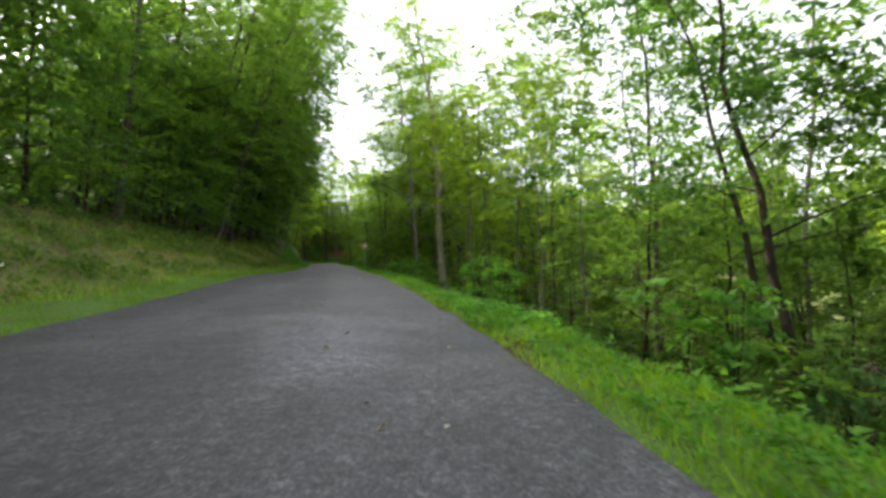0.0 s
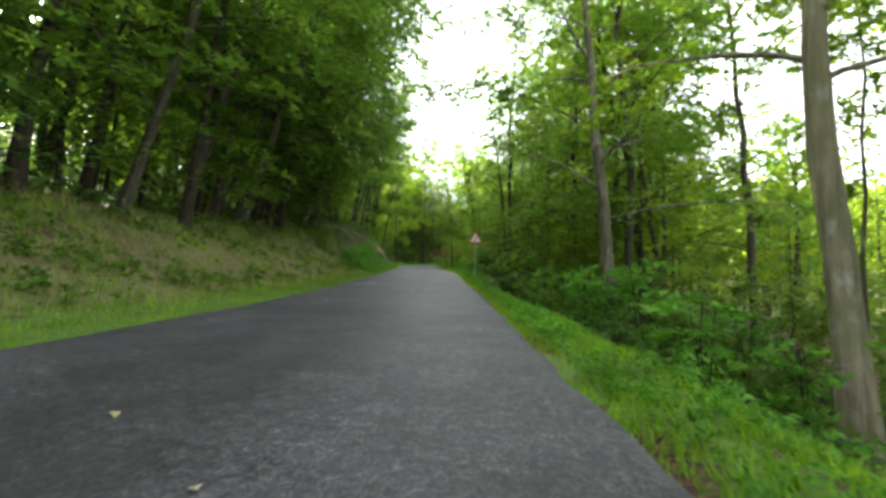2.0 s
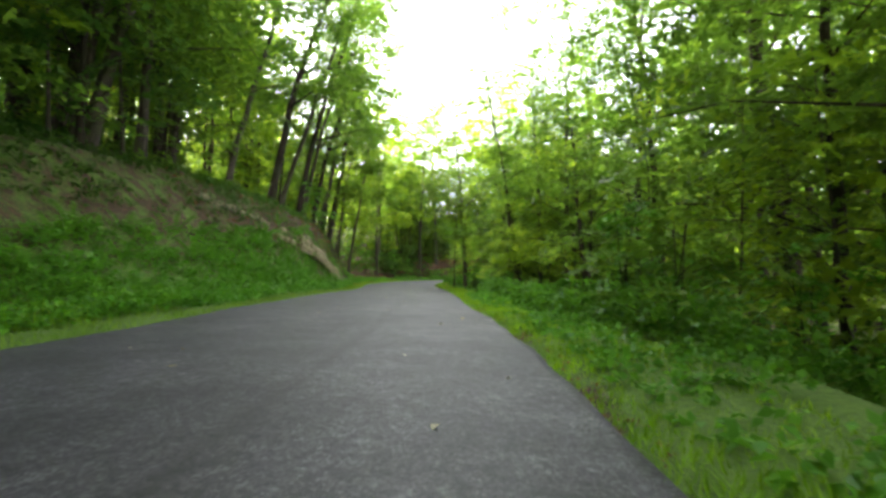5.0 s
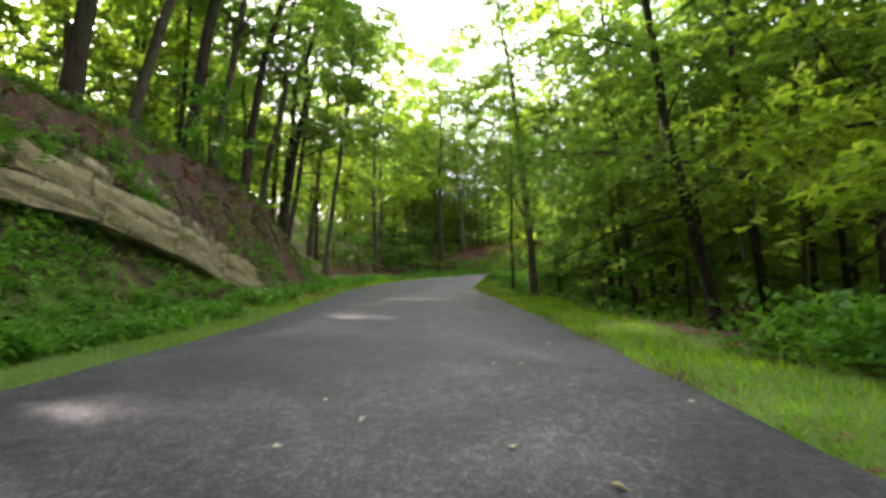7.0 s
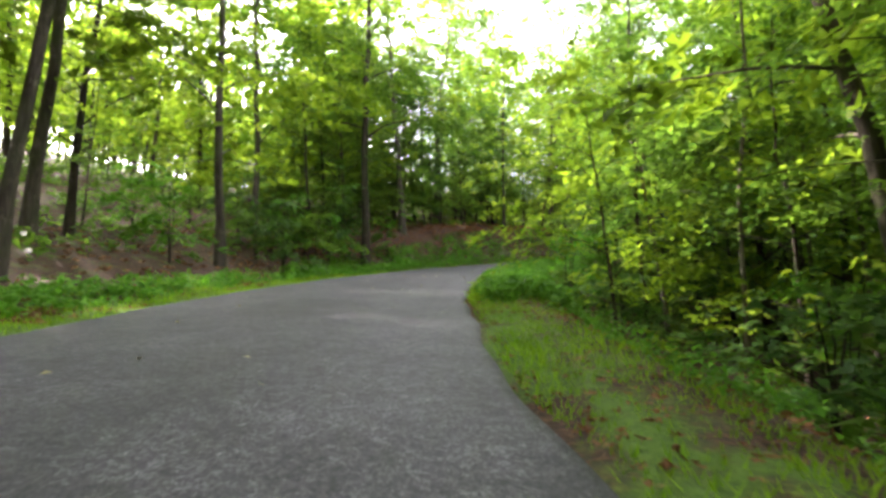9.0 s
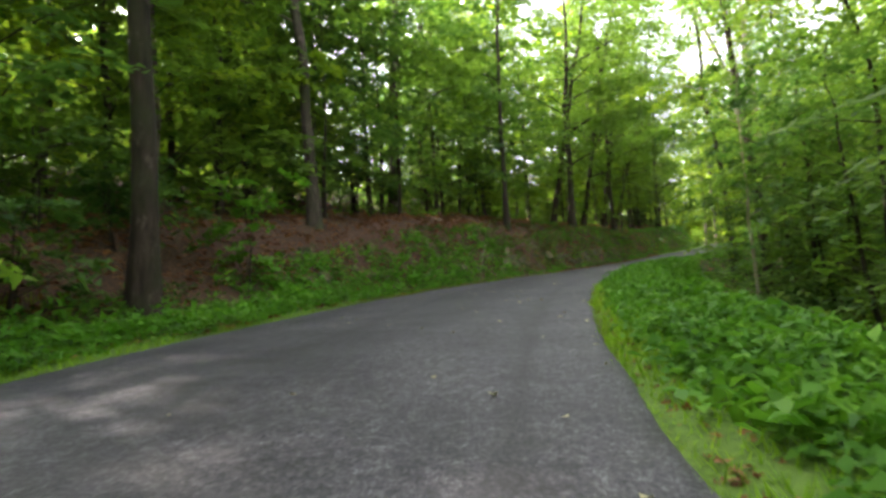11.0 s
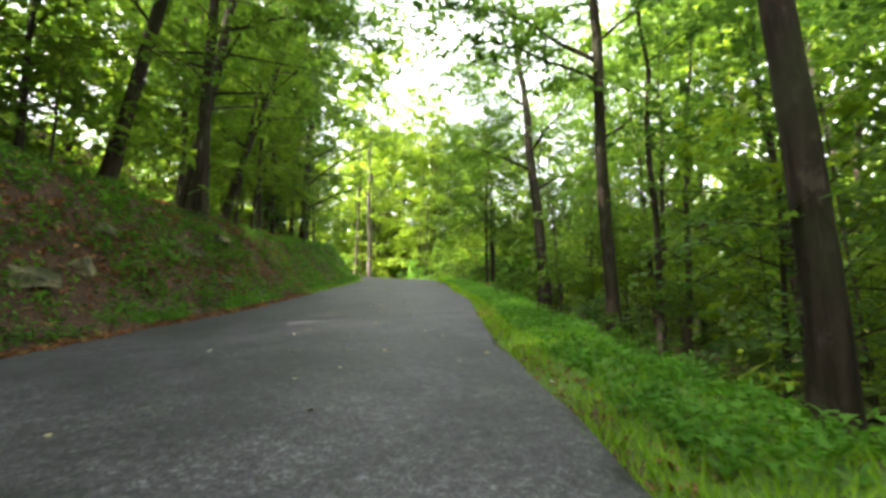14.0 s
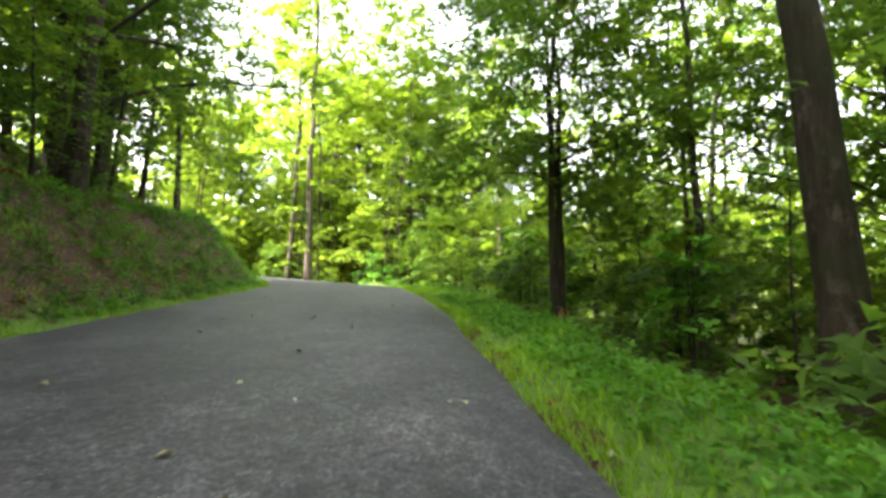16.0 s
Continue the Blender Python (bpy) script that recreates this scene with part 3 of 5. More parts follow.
SHADE = [Kind(make_tree("young_beech", "young beech with layered drooping leaf sprays above the bank", 50 + i, 10 + i, 0.10, BARK_DARK, LEAF_DARK if i == 2 else LEAF, 0.6, 3.4, 4000, 0.17, 20, spread=1.2, flat=0.12, ruffle=0.24)) for i in range(3)]
YOUNG = [Kind(make_tree("sapling", "leafy young hardwood sapling in the undergrowth", 70 + i, 6.0 + i, 0.045, BARK, LEAF if i else LEAF_LIGHT, 0.5, 2.0, 1450, 0.162, 12)) for i in range(3)]
BUSH = [Kind(make_tree("bush", "dense green roadside bush on the slope", 90 + i, 1.8 + 0.4 * i, 0.025, BARK_DARK, (LEAF_DARK, LEAF, HERB)[i], 0.1, 1.2, 830, 0.137, 6, stems=3, spread=0.5, category="bush")) for i in range(3)]
THICKET = [Kind(make_tree("thicket", "dense leafy understory thicket in the wood", 110 + i, 4.5 + i, 0.04, BARK_DARK, (LEAF, LEAF_LIGHT)[i], 0.4, 2.4, 1500, 0.21, 10, spread=0.9, category="bush")) for i in range(2)]
TAKEN = [(-9.0, 65.8), (-7.8, 63.4), (-7.2, 61.2)]


def scatter(kinds, s0, s1, u0, u1, count, seed, lo=0.85, hi=1.2, gap=1.5, lean=4, over=0):
    """Plants at chance spots between two stations and offsets; over tips them towards the road, in degrees."""
    rng = random.Random(seed)
    done, tries = [], 0
    least = min(abs(u0), abs(u1))
    while len(done) < count and tries < count * 12:
        tries += 1
        s, u = rng.uniform(s0, s1), rng.uniform(u0, u1)
        x, y = on_road(s, u)[0]
        if abs(locate([[x, y]])[1][0]) < least - 0.3 or any((x - a) ** 2 + (y - b) ** 2 < gap * gap for a, b in done):
            continue
        if any((x - a) ** 2 + (y - b) ** 2 < 4.0 for a, b in TAKEN):
            continue
        done.append((x, y))
        rng.choice(kinds).at(float(x), float(y), rng.uniform(0, 360), rng.uniform(lo, hi), (rng.uniform(-lean, lean), rng.uniform(-lean, lean)), (x, y, s, over if u < 0 else -over))


def stand(kinds, x0, x1, y0, y1, count, seed, lo=0.9, hi=1.1, gap=3.0):
    """A stand of trees in a plot of the plan, clear of the road."""
    rng = random.Random(seed)
    done, tries = [], 0
    while len(done) < count and tries < count * 20:
        tries += 1
        x, y = rng.uniform(x0, x1), rng.uniform(y0, y1)
        if abs(locate([[x, y]])[1][0]) > 6.0 and all((x - a) ** 2 + (y - c) ** 2 > gap * gap for a, c in done):
            done.append((x, y))
            rng.choice(kinds).at(x, y, rng.uniform(0, 360), rng.uniform(lo, hi), (rng.uniform(-3, 3), rng.uniform(-3, 3)))


def lone(name, label, x, y, seed, height, radius, bark, leaf, crown_from, reach, count, size=0.23, limbs_n=12, lean=(0, 0), stems=1, **more):
    """A tree of its own shape at a fixed place."""
    count, size, height = int(count * 2.9), size * 0.68, height * (1.25 if height > 14 else 1)
    t = make_tree(name, label, seed, height, radius, bark, leaf, crown_from, reach, count, size, limbs_n, lean, stems, split=True, **more)
    t.location = (x, y, float(ground_z([[x, y]])[0]))
    TAKEN.append((x, y))
    return t


# valley side, in the order of the walk
lone("roadside_tree", "slim dark tree with two curving stems over the verge", 6.4, 9.2, 201, 10, 0.11, BARK_DARK, LEAF_DARK, 3.2, 3.2, 2200, 0.19, 10, (-1.5, 0.5), 2)
lone("pale_tree", "thick pale smooth-barked trunk standing at the verge", 0.5, 37.1, 202, 18, 0.25, BARK_PALE, LEAF_LIGHT, 6.0, 5.2, 6000, 0.2, 24, (-1.6, 0.3))
lone("beech_tree", "grey beech with pale lower trunk and low spreading limbs", -1.7, 48.4, 203, 18, 0.26, BARK_GREY, LEAF, 4.6, 6.4, 5200, 0.22, 18, (-2.4, -0.6))
for k, (x, y, h, r) in enumerate([(2.0, 32.4, 9, 0.07), (2.9, 31.0, 8, 0.05), (3.4, 34.0, 10, 0.07), (1.9, 28.9, 8.5, 0.045), (4.2, 27.5, 9.5, 0.06), (4.4, 22.5, 9, 0.06), (5.4, 19.0, 9, 0.05), (2.6, 41.0, 10, 0.06)]):
    lone("thin_tree", "thin bare-stemmed young tree among the bushes", x, y, 210 + k, h * 1.45, r, BARK_GREY, LEAF_LIGHT, h * 0.5, 2.1, 900, 0.2, 13, (0.3 * (k % 3 - 1), 0.2), 2 if k in (0, 3) else 1, spread=0.6)
for k, (x, y, ln, rch) in enumerate([(-17.6, 38.8, 4.2, 6.8), (-18.2, 46.2, 4.0, 6.6)]):
    lone("arching_tree", "tall tree arching its open crown over the road", x, y, 280 + k, 18, 0.2, BARK_DARK, LEAF, 6.5, rch, 3200, 0.23, 16, (ln, 0.4), spread=1.2)
lone("twin_tree", "tall tree forking into two slim dark stems", -6.6, 67.9, 221, 17, 0.17, BARK_DARK, LEAF_LIGHT, 6, 3.8, 2600, 0.24, 12, (0.4, 0), 2)
lone("dark_tree", "straight dark trunk rising from dense green undergrowth", -2.0, 64.2, 222, 18, 0.25, BARK_DARK, LEAF_LIGHT, 7, 4.2, 2800, 0.25, 12)
lone("dark_tree", "straight dark trunk rising from dense green undergrowth", 0.3, 62.4, 223, 17, 0.26, BARK_DARK, LEAF_LIGHT, 6.5, 4.0, 2800, 0.25, 12)
lone("spreading_oak", "spreading tree with dark crooked limbs over the verge", -8.4, 95.0, 224, 13, 0.22, BARK_DARK, LEAF_LIGHT, 3.2, 5.6, 3600, 0.2, 14, (-0.8, 0), boughs=[(3.4, -3.6, -1.5, 0.3), (4.2, -4.2, 1.0, 0.9)])
lone("dark_tree", "slim dark trunk with flat leaf sprays beside tall herbs", -12.4, 102.2, 225, 17, 0.18, BARK_DARK, LEAF, 4.0, 4.4, 3200, 0.2, 14, (-4.6, -1.0), boughs=[(3.9, -4.4, -1.2, -1.5), (5.4, -5.0, -0.6, 0.2), (4.6, 2.5, -2.5, -0.8)])
lone("dark_tree", "slim dark trunk with flat leaf sprays beside tall herbs", -11.1, 102.4, 226, 16, 0.15, BARK_DARK, LEAF, 3.4, 4.6, 3200, 0.22, 14, (-0.7, 0.3))
lone("forked_tree", "grey tree forking low into several bare stems at the verge", -18.1, 111.0, 227, 15, 0.19, BARK, LEAF_LIGHT, 6.0, 4.4, 4200, 0.22, 14, (-1.2, 0.4), boughs=[(3.2, -1.7, 0.3, 5.5), (6.2, 1.7, 0.5, 4.2)])
lone("thin_tree", "thin dark tree at the edge of the verge", -19.0, 110.2, 228, 11, 0.07, BARK_DARK, LEAF_LIGHT, 4.5, 2.0, 900, 0.2, 9)
lone("light_sapling", "sunlit yellow-green sapling leaning over the bend", -18.6, 119.2, 229, 6.5, 0.05, BARK, LEAF_LIGHT, 0.6, 2.2, 1500, 0.17, 13, (-0.8, 0))
lone("dark_tree", "dark leaning trunk inside the bend", -12.9, 135.0, 230, 15, 0.17, BARK_DARK, LEAF_DARK, 3.5, 4.2, 3400, 0.2, 14, (-1.6, 0.5))
lone("thin_tree", "thin pale crooked stem under dark leaves", -15.0, 142.0, 231, 9, 0.055, BARK_PALE, LEAF_DARK, 3.2, 1.3, 1100, 0.16, 11, (0.6, 0.8), spread=0.6)
lone("dark_tree", "grey-brown trunk beyond the weedy verge", -11.2, 148.6, 232, 18, 0.2, BARK_DARK, LEAF, 6, 4.2, 2800, 0.22, 12, (-0.5, 0))
lone("pale_tree", "pale sunlit trunk forking high above the bushes", -7.4, 154.6, 233, 20, 0.23, BARK_PALE, LEAF_LIGHT, 8, 4.2, 2600, 0.24, 11, (-0.4, 0.4), 2)
lone("dark_tree", "tall dark trunk standing on the valley-side verge", -7.9, 158.2, 234, 19, 0.19, BARK_DARK, LEAF, 7, 4.4, 2800, 0.22, 12, (-0.5, 0.2))
lone("dark_tree", "tall dark trunk standing on the valley-side verge", -1.4, 165.4, 235, 19, 0.2, BARK_DARK, LEAF, 6, 4.4, 3600, 0.22, 13, (-0.6, 0.3), boughs=[(8.5, -4.2, 2.0, 1.5), (11.0, -4.6, -0.5, 1.8)])
lone("thin_tree", "thin dark trunk beside a thicker one", -0.5, 164.6, 236, 15, 0.11, BARK_DARK, LEAF, 6, 2.8, 1500, 0.22, 10)
lone("roadside_tree", "thick dark furrowed trunk leaning at the verge", 8.0, 177.0, 237, 19, 0.36, BARK_DARK, LEAF, 6.5, 4.8, 3200, 0.23, 13, (-1.9, 0.6))
for k, (x, y) in enumerate([(8.9, 183.2), (9.6, 183.5), (10.7, 184.6)]):
    lone("thin_tree", "slim dark tree with a dense hanging crown", x, y, 240 + k, 13 + k, 0.1, BARK_DARK, LEAF, 3.4, 3.6, 4200, 0.19, 18)

# hill side
for k, (x, y, r) in enumerate([(-31.2, 93.5, 0.22), (-30.2, 97.3, 0.3), (-31.2, 100.5, 0.2), (-31.0, 103.2, 0.26), (-32.0, 106.0, 0.2), (-32.4, 108.9, 0.25), (-33.2, 111.6, 0.2), (-33.4, 114.6, 0.24), (-32.1, 117.7, 0.16), (-36.0, 118.4, 0.26), (-35.4, 121.8, 0.2), (-39.5, 123.0, 0.25)]):
    lone("leaning_beech", "bare grey trunk leaning out over the rocky bank", x, y, 250 + k, 18 + k % 3, r, BARK_DARK if k % 2 else BARK, LEAF, 6.0 + k % 3, 4.8, 3000, 0.26, 14, (6.2 - 0.35 * k + 3.5 * (k == 2), 0.5 * (k % 3 - 1)))
lone("dark_tree", "thick dark beech trunk with a high fork on the slope", -28.8, 137.0, 270, 19, 0.26, BARK_DARK, LEAF, 6.5, 5.0, 3400, 0.24, 12, (0.6, 0))
lone("beech_tree", "old beech trunk above the leaf-covered bank", -27.0, 156.4, 271, 19, 0.3, BARK, LEAF, 4.5, 5.2, 3800, 0.22, 14, (0.8, 0))
lone("beech_tree", "slim beech above the leaf-covered bank", -20.6, 158.6, 272, 18, 0.18, BARK_DARK, LEAF, 4.5, 4.4, 3200, 0.22, 14, (0.8, 0))
lone("beech_tree", "dark straight beech at the crest of the bank", -15.2, 167.0, 273, 19, 0.27, BARK_DARK, LEAF, 4.2, 5.0, 4800, 0.22, 15, (0.7, -0.3), boughs=[(7.0, 4.6, -2.0, 1.2), (9.5, 5.2, 0.5, 2.0), (12.0, 5.0, -1.5, 2.2)])
lone("beech_tree", "dark straight beech at the crest of the bank", -10.5, 173.8, 274, 18, 0.21, BARK_DARK, LEAF, 3.8, 4.8, 4600, 0.22, 15, (0.4, 0), boughs=[(7.5, 5.0, 0.5, 1.6), (9.5, 5.5, -1.0, 2.2), (11.5, 5.0, 1.5, 2.4), (6.0, 4.0, -2.5, 0.6)])
lone("beech_tree", "thick old beech with broad low branches above the bank", -0.7, 191.6, 275, 19, 0.27, BARK_DARK, LEAF, 2.2, 6.0, 7400, 0.22, 24, (0.9, -0.6))

# woods on both sides
scatter(BEECH, -12, 92, -13.5, -9.2, 17, 1, gap=4, over=6)
scatter(SHADE, -14, 92, -12.5, -9.3, 38, 21, gap=2.0)
scatter(BEECH, 58, 99, -10.2, -8.8, 9, 60, 1.1, 1.3, gap=3.2, over=13)
scatter(SHADE, 8, 56, -10.4, -9.2, 14, 190, 0.7, 1.0, gap=2)
scatter(NEARLIGHT, 124, 142, -12, -8.5, 3, 61, 1.0, 1.2, gap=4)
scatter(NEARLIGHT, 104, 130, 9.8, 12.5, 4, 62, gap=4)
scatter(NEARLIGHT[:1], 84, 101, 8.5, 11, 3, 73, gap=4)
scatter(BEECH, 86, 100, -10, -8.2, 2, 74, gap=4)
scatter(THIN, 16, 62, 9.0, 20, 15, 76, gap=1.8)
scatter(THIN, 70, 98, -13, -9, 9, 77, gap=2, lean=9)
scatter(NEARLIGHT, 204, 226, -10, -7.2, 4, 78, gap=3)
scatter(THIN, 112, 160, 8, 18, 16, 79, gap=2)
scatter(SHADE, 84, 103, -12, -9, 6, 63, gap=2.5)
scatter(THICKET, 40, 78, 8, 16, 16, 64, 0.5, 0.75, gap=2)
scatter(BUSH, 52, 80, 5.4, 9, 16, 65, gap=1.2)
scatter(MID, -5, 92, -24, -13, 8, 2, gap=3.6)
scatter(THICKET, -15, 95, -22, -11, 18, 40, gap=2.4)
scatter(MID, 95, 150, -38, -15, 7, 3, gap=4)
scatter(LIGHT, 105, 165, -42, -16, 12, 4, gap=3.6)
scatter(THICKET, 112, 160, -30, -13, 16, 41, gap=3)
scatter(MID, 152, 235, -32, -12, 5, 5, gap=3.6)
scatter(BEECH, 150, 200, -15, -9.5, 4, 25, gap=5)
scatter(THICKET, 150, 225, -24, -10, 18, 42, gap=2.5)
scatter(YOUNG, 120, 205, -14, -8.5, 18, 6, gap=2.4)
scatter(SHADE, 152, 192, -11, -8.2, 9, 55, gap=3)
scatter(SHADE, 164, 178, 8.0, 10, 3, 56, gap=2)
scatter(BEECH, 200, 226, -13, -8, 5, 57, gap=3.5)
scatter(SHADE, 198, 222, -10, -7.5, 4, 58, gap=3)
scatter(BUSH, 118, 160, -12, -7.0, 16, 27, gap=1.8)
scatter(LIGHT, -10, 30, 13, 30, 7, 7, 0.55, 0.75, gap=4)
scatter(YOUNG, -8, 50, 9.5, 15, 14, 8, 0.4, 0.6, gap=1.9)
scatter(BUSH, 4, 32, 5.4, 8.5, 18, 9, 0.6, 1.0, gap=1.1)
scatter(BUSH, 32, 50, 6.4, 10, 14, 9, 0.4, 0.7, gap=1.1)
scatter(BUSH, 50, 68, 5.0, 8.5, 20, 9, 0.6, 1.0, gap=1.0)
scatter(THICKET, 10, 66, 14, 26, 9, 43, 0.6, 0.9, gap=3)
scatter(YOUNG, 69, 92, 6.6, 12, 13, 44, gap=1.6)
scatter(YOUNG, 69, 90, 9, 13, 9, 30, 0.9, 1.2, gap=2.0)
scatter(BUSH, 60, 92, 4.9, 8, 20, 45, 0.6, 1.0, gap=1.1)
scatter(BEECH, 68, 118, 10, 17, 7, 10, gap=5)
scatter(LIGHT, 62, 110, 12, 32, 14, 46, gap=3.6)
scatter(MID, 85, 120, 14, 34, 10, 29, gap=3.6)
scatter(BEECH, 124, 150, 11.5, 15, 4, 11, 0.6, 0.8, gap=3.5)
scatter(SHADE[1:], 136, 150, 9, 12, 4, 331, 0.6, 0.9, gap=2.5)
scatter(MID, 118, 160, 12, 34, 8, 31, gap=3)
scatter(THICKET, 112, 150, 12, 24, 10, 47, gap=3)
scatter(SHADE, 140, 161, 8.3, 12, 4, 70, gap=2.4)
scatter(SHADE[1:], 146, 168, 8.3, 11.5, 9, 170, 0.6, 0.85, gap=2.0)
scatter(YOUNG, 162, 225, 6.8, 14, 16, 12, gap=1.9)
scatter(MID, 152, 215, 18, 38, 7, 13, gap=4)
scatter(LIGHT, 150, 200, 12, 30, 14, 34, 0.85, 1.15, gap=3.2)
scatter(THICKET, 155, 240, 12.5, 26, 14, 48, gap=2.6)
scatter(LIGHT, 224, 258, 6.5, 15, 7, 71, gap=2.4)
scatter(THICKET, 222, 258, 5.5, 14, 14, 72, 0.6, 1.0, gap=2)
scatter(LIGHT, 198, 248, 8.5, 26, 14, 50, 0.5, 0.75, gap=2.8)
scatter(LIGHT, 200, 250, 20, 40, 8, 51, 0.6, 0.8, gap=3.5)
scatter(BUSH, 120, 225, 5.8, 9, 26, 14, gap=1.3)
scatter(BUSH, 205, 238, 5.0, 11, 14, 35, gap=1.2)
scatter(LIGHT, 215, 245, -22, -7, 6, 36, gap=3.5)
# crowns that close over the road ahead
scatter(DENSE[:1], 8, 72, 16, 30, 7, 200, 0.45, 0.6, gap=4)
scatter(DENSE[1:], 128, 166, -30, -14, 6, 181, 0.9, 1.2, gap=3.0)
scatter(DENSE[1:], 222, 262, 8, 22, 5, 187, 0.9, 1.2, gap=2.6)
scatter(DENSE[1:], 222, 250, -20, -8, 6, 188, 0.9, 1.2, gap=3)
scatter(DENSE, 118, 160, 13, 30, 10, 189, 0.8, 1.1, gap=3)
scatter(NEARLIGHT, 170, 196, 8.2, 12, 5, 191, 0.85, 1.1, gap=3)
scatter(SHADE, 172, 196, 7.8, 11, 4, 192, 0.7, 0.9, gap=3)
scatter(SHADE, 158, 182, -11.5, -8.0, 6, 184, 1.0, 1.3, gap=2.2)
scatter(LIGHT, 122, 134, -10, -8.2, 3, 202, 1.1, 1.25, gap=3.5, over=10)
scatter(BUSH, 18, 33, 4.9, 5.8, 8, 210, 0.3, 0.5, gap=0.8)
scatter(BUSH[:2], 48, 66, 5.7, 6.8, 14, 210, 0.35, 0.55, gap=0.8)
scatter(NEARLIGHT, 188, 212, 9.5, 14, 3, 211, 0.9, 1.1, gap=3)
scatter(SHADE, 162, 188, -12.5, -9, 8, 212, 1.2, 1.5, gap=2)
scatter(SHADE, 50, 76, -12.5, -9, 6, 213, 1.1, 1.5, gap=2)
scatter(DENSE[:1], 44, 78, -19, -13, 4, 214, 0.9, 1.1, gap=4)
scatter(SHADE, 24.5, 29, 8, 9.6, 2, 215, 0.55, 0.65, gap=1.5)
scatter(LIGHT, 98, 122, -27, -14, 7, 206, 0.9, 1.2, gap=3)
stand(LIGHT, -36, -27, 124, 150, 4, 207, 1.1, 1.35)
scatter(LIGHT, 66, 76, 11.5, 13.5, 3, 208, 1.0, 1.2, gap=3.0, over=5)
scatter(DENSE[:1], 156, 172, -13, -9.5, 3, 209, 0.9, 1.1, gap=3)
scatter(LIGHT, 126, 134, 9.5, 11, 2, 203, 1.0, 1.2, gap=4, over=8)
scatter(BEECH, 94, 106, -13, -10, 3, 204, 1.0, 1.15, gap=3)
scatter(BUSH, 145, 157, -7.6, -5.2, 12, 205, 0.7, 1.2, gap=0.9)
scatter(BEECH, 184, 206, -9.5, -7.6, 4, 193, 1.0, 1.2, gap=4, over=12)
stand(DENSE[1:], 10, 42, 211, 246, 15, 194, 1.3, 1.6)
stand(LIGHT, 14, 30, 210, 226, 7, 197, 1.3, 1.6)
stand(THICKET, 11, 27, 180, 207, 12, 198, 0.8, 1.3, 2.2)
scatter(NEARLIGHT, 202, 211, -8.6, -7.2, 3, 199, 0.65, 0.8, gap=2, over=4)
scatter(THICKET, 156, 186, -20, -11, 10, 186, gap=2.4)
for x, y, size, turn in ((7.4, 9.4, 0.42, 0), (8.6, 12.4, 0.5, 80), (7.6, 15.6, 0.45, 200), (9.6, 9.0, 0.5, 150)):
    SHADE[0].at(x, y, turn, size)
for x, y, size, turn in ((5.6, 7.4, 0.8, 0), (6.4, 10.6, 0.9, 60), (5.9, 12.6, 0.7, 190), (6.9, 8.4, 1.0, 100)):
    BUSH[0].at(x, y, turn, size)
scatter(BEECH, 58, 100, -11.5, -9.5, 5, 301, 1.0, 1.2, gap=5, over=9)
scatter(BEECH, 68, 92, -11.0, -9.5, 3, 315, 1.2, 1.35, gap=5, over=17)
scatter(BEECH, 68, 96, 12, 14.5, 4, 302, 0.85, 1.0, gap=6, over=5)
scatter(BEECH, 103, 120, -19, -12.5, 5, 317, 1.0, 1.2, gap=3.5)
scatter(LIGHT, 106, 140, -30, -13.5, 10, 319, 1.0, 1.3, gap=3.5)
scatter(BEECH, 92, 106, -20, -13, 4, 321, 1.0, 1.2, gap=4)
scatter(NEARLIGHT, 150, 168, -12, -9, 3, 318, 0.9, 1.2, gap=4)
scatter(DENSE[1:], 96, 110, -34, -20, 4, 304, 1.1, 1.5, gap=4)
scatter(DENSE[1:], 184, 220, -28, -14, 4, 305, 1.1, 1.5, gap=4)
# added beeches, mostly out of view, that keep sun off the first stretch
scatter(BEECH, 5, 40, -17, -12, 5, 309, gap=4)
scatter(SHADE, 24, 64, 9.5, 16, 13, 311, 0.35, 0.55, gap=1.8)
scatter(THICKET, 22, 66, 12, 26, 26, 312, 0.6, 1.0, gap=2.2)
scatter(DENSE[:1], 20, 66, 22, 38, 10, 313, 0.5, 0.7, gap=4)
scatter(THIN, 26, 56, 8.5, 15, 6, 314, 1.0, 1.3, gap=1.8)
scatter(THICKET, 150, 215, -22, -9.5, 20, 306, 0.8, 1.2, gap=2)
scatter(DENSE[1:], 196, 240, 18, 34, 10, 307, 1.0, 1.5, gap=4)
scatter(BEECH, 204, 236, 11.5, 17, 5, 316, 0.75, 1.0, gap=4)
scatter(THICKET, 190, 228, 13, 22, 14, 308, 0.7, 1.1, gap=2.2)
scatter(SHADE, 206, 216, -8.5, -6.2, 3, 310, 0.5, 0.7, gap=2)


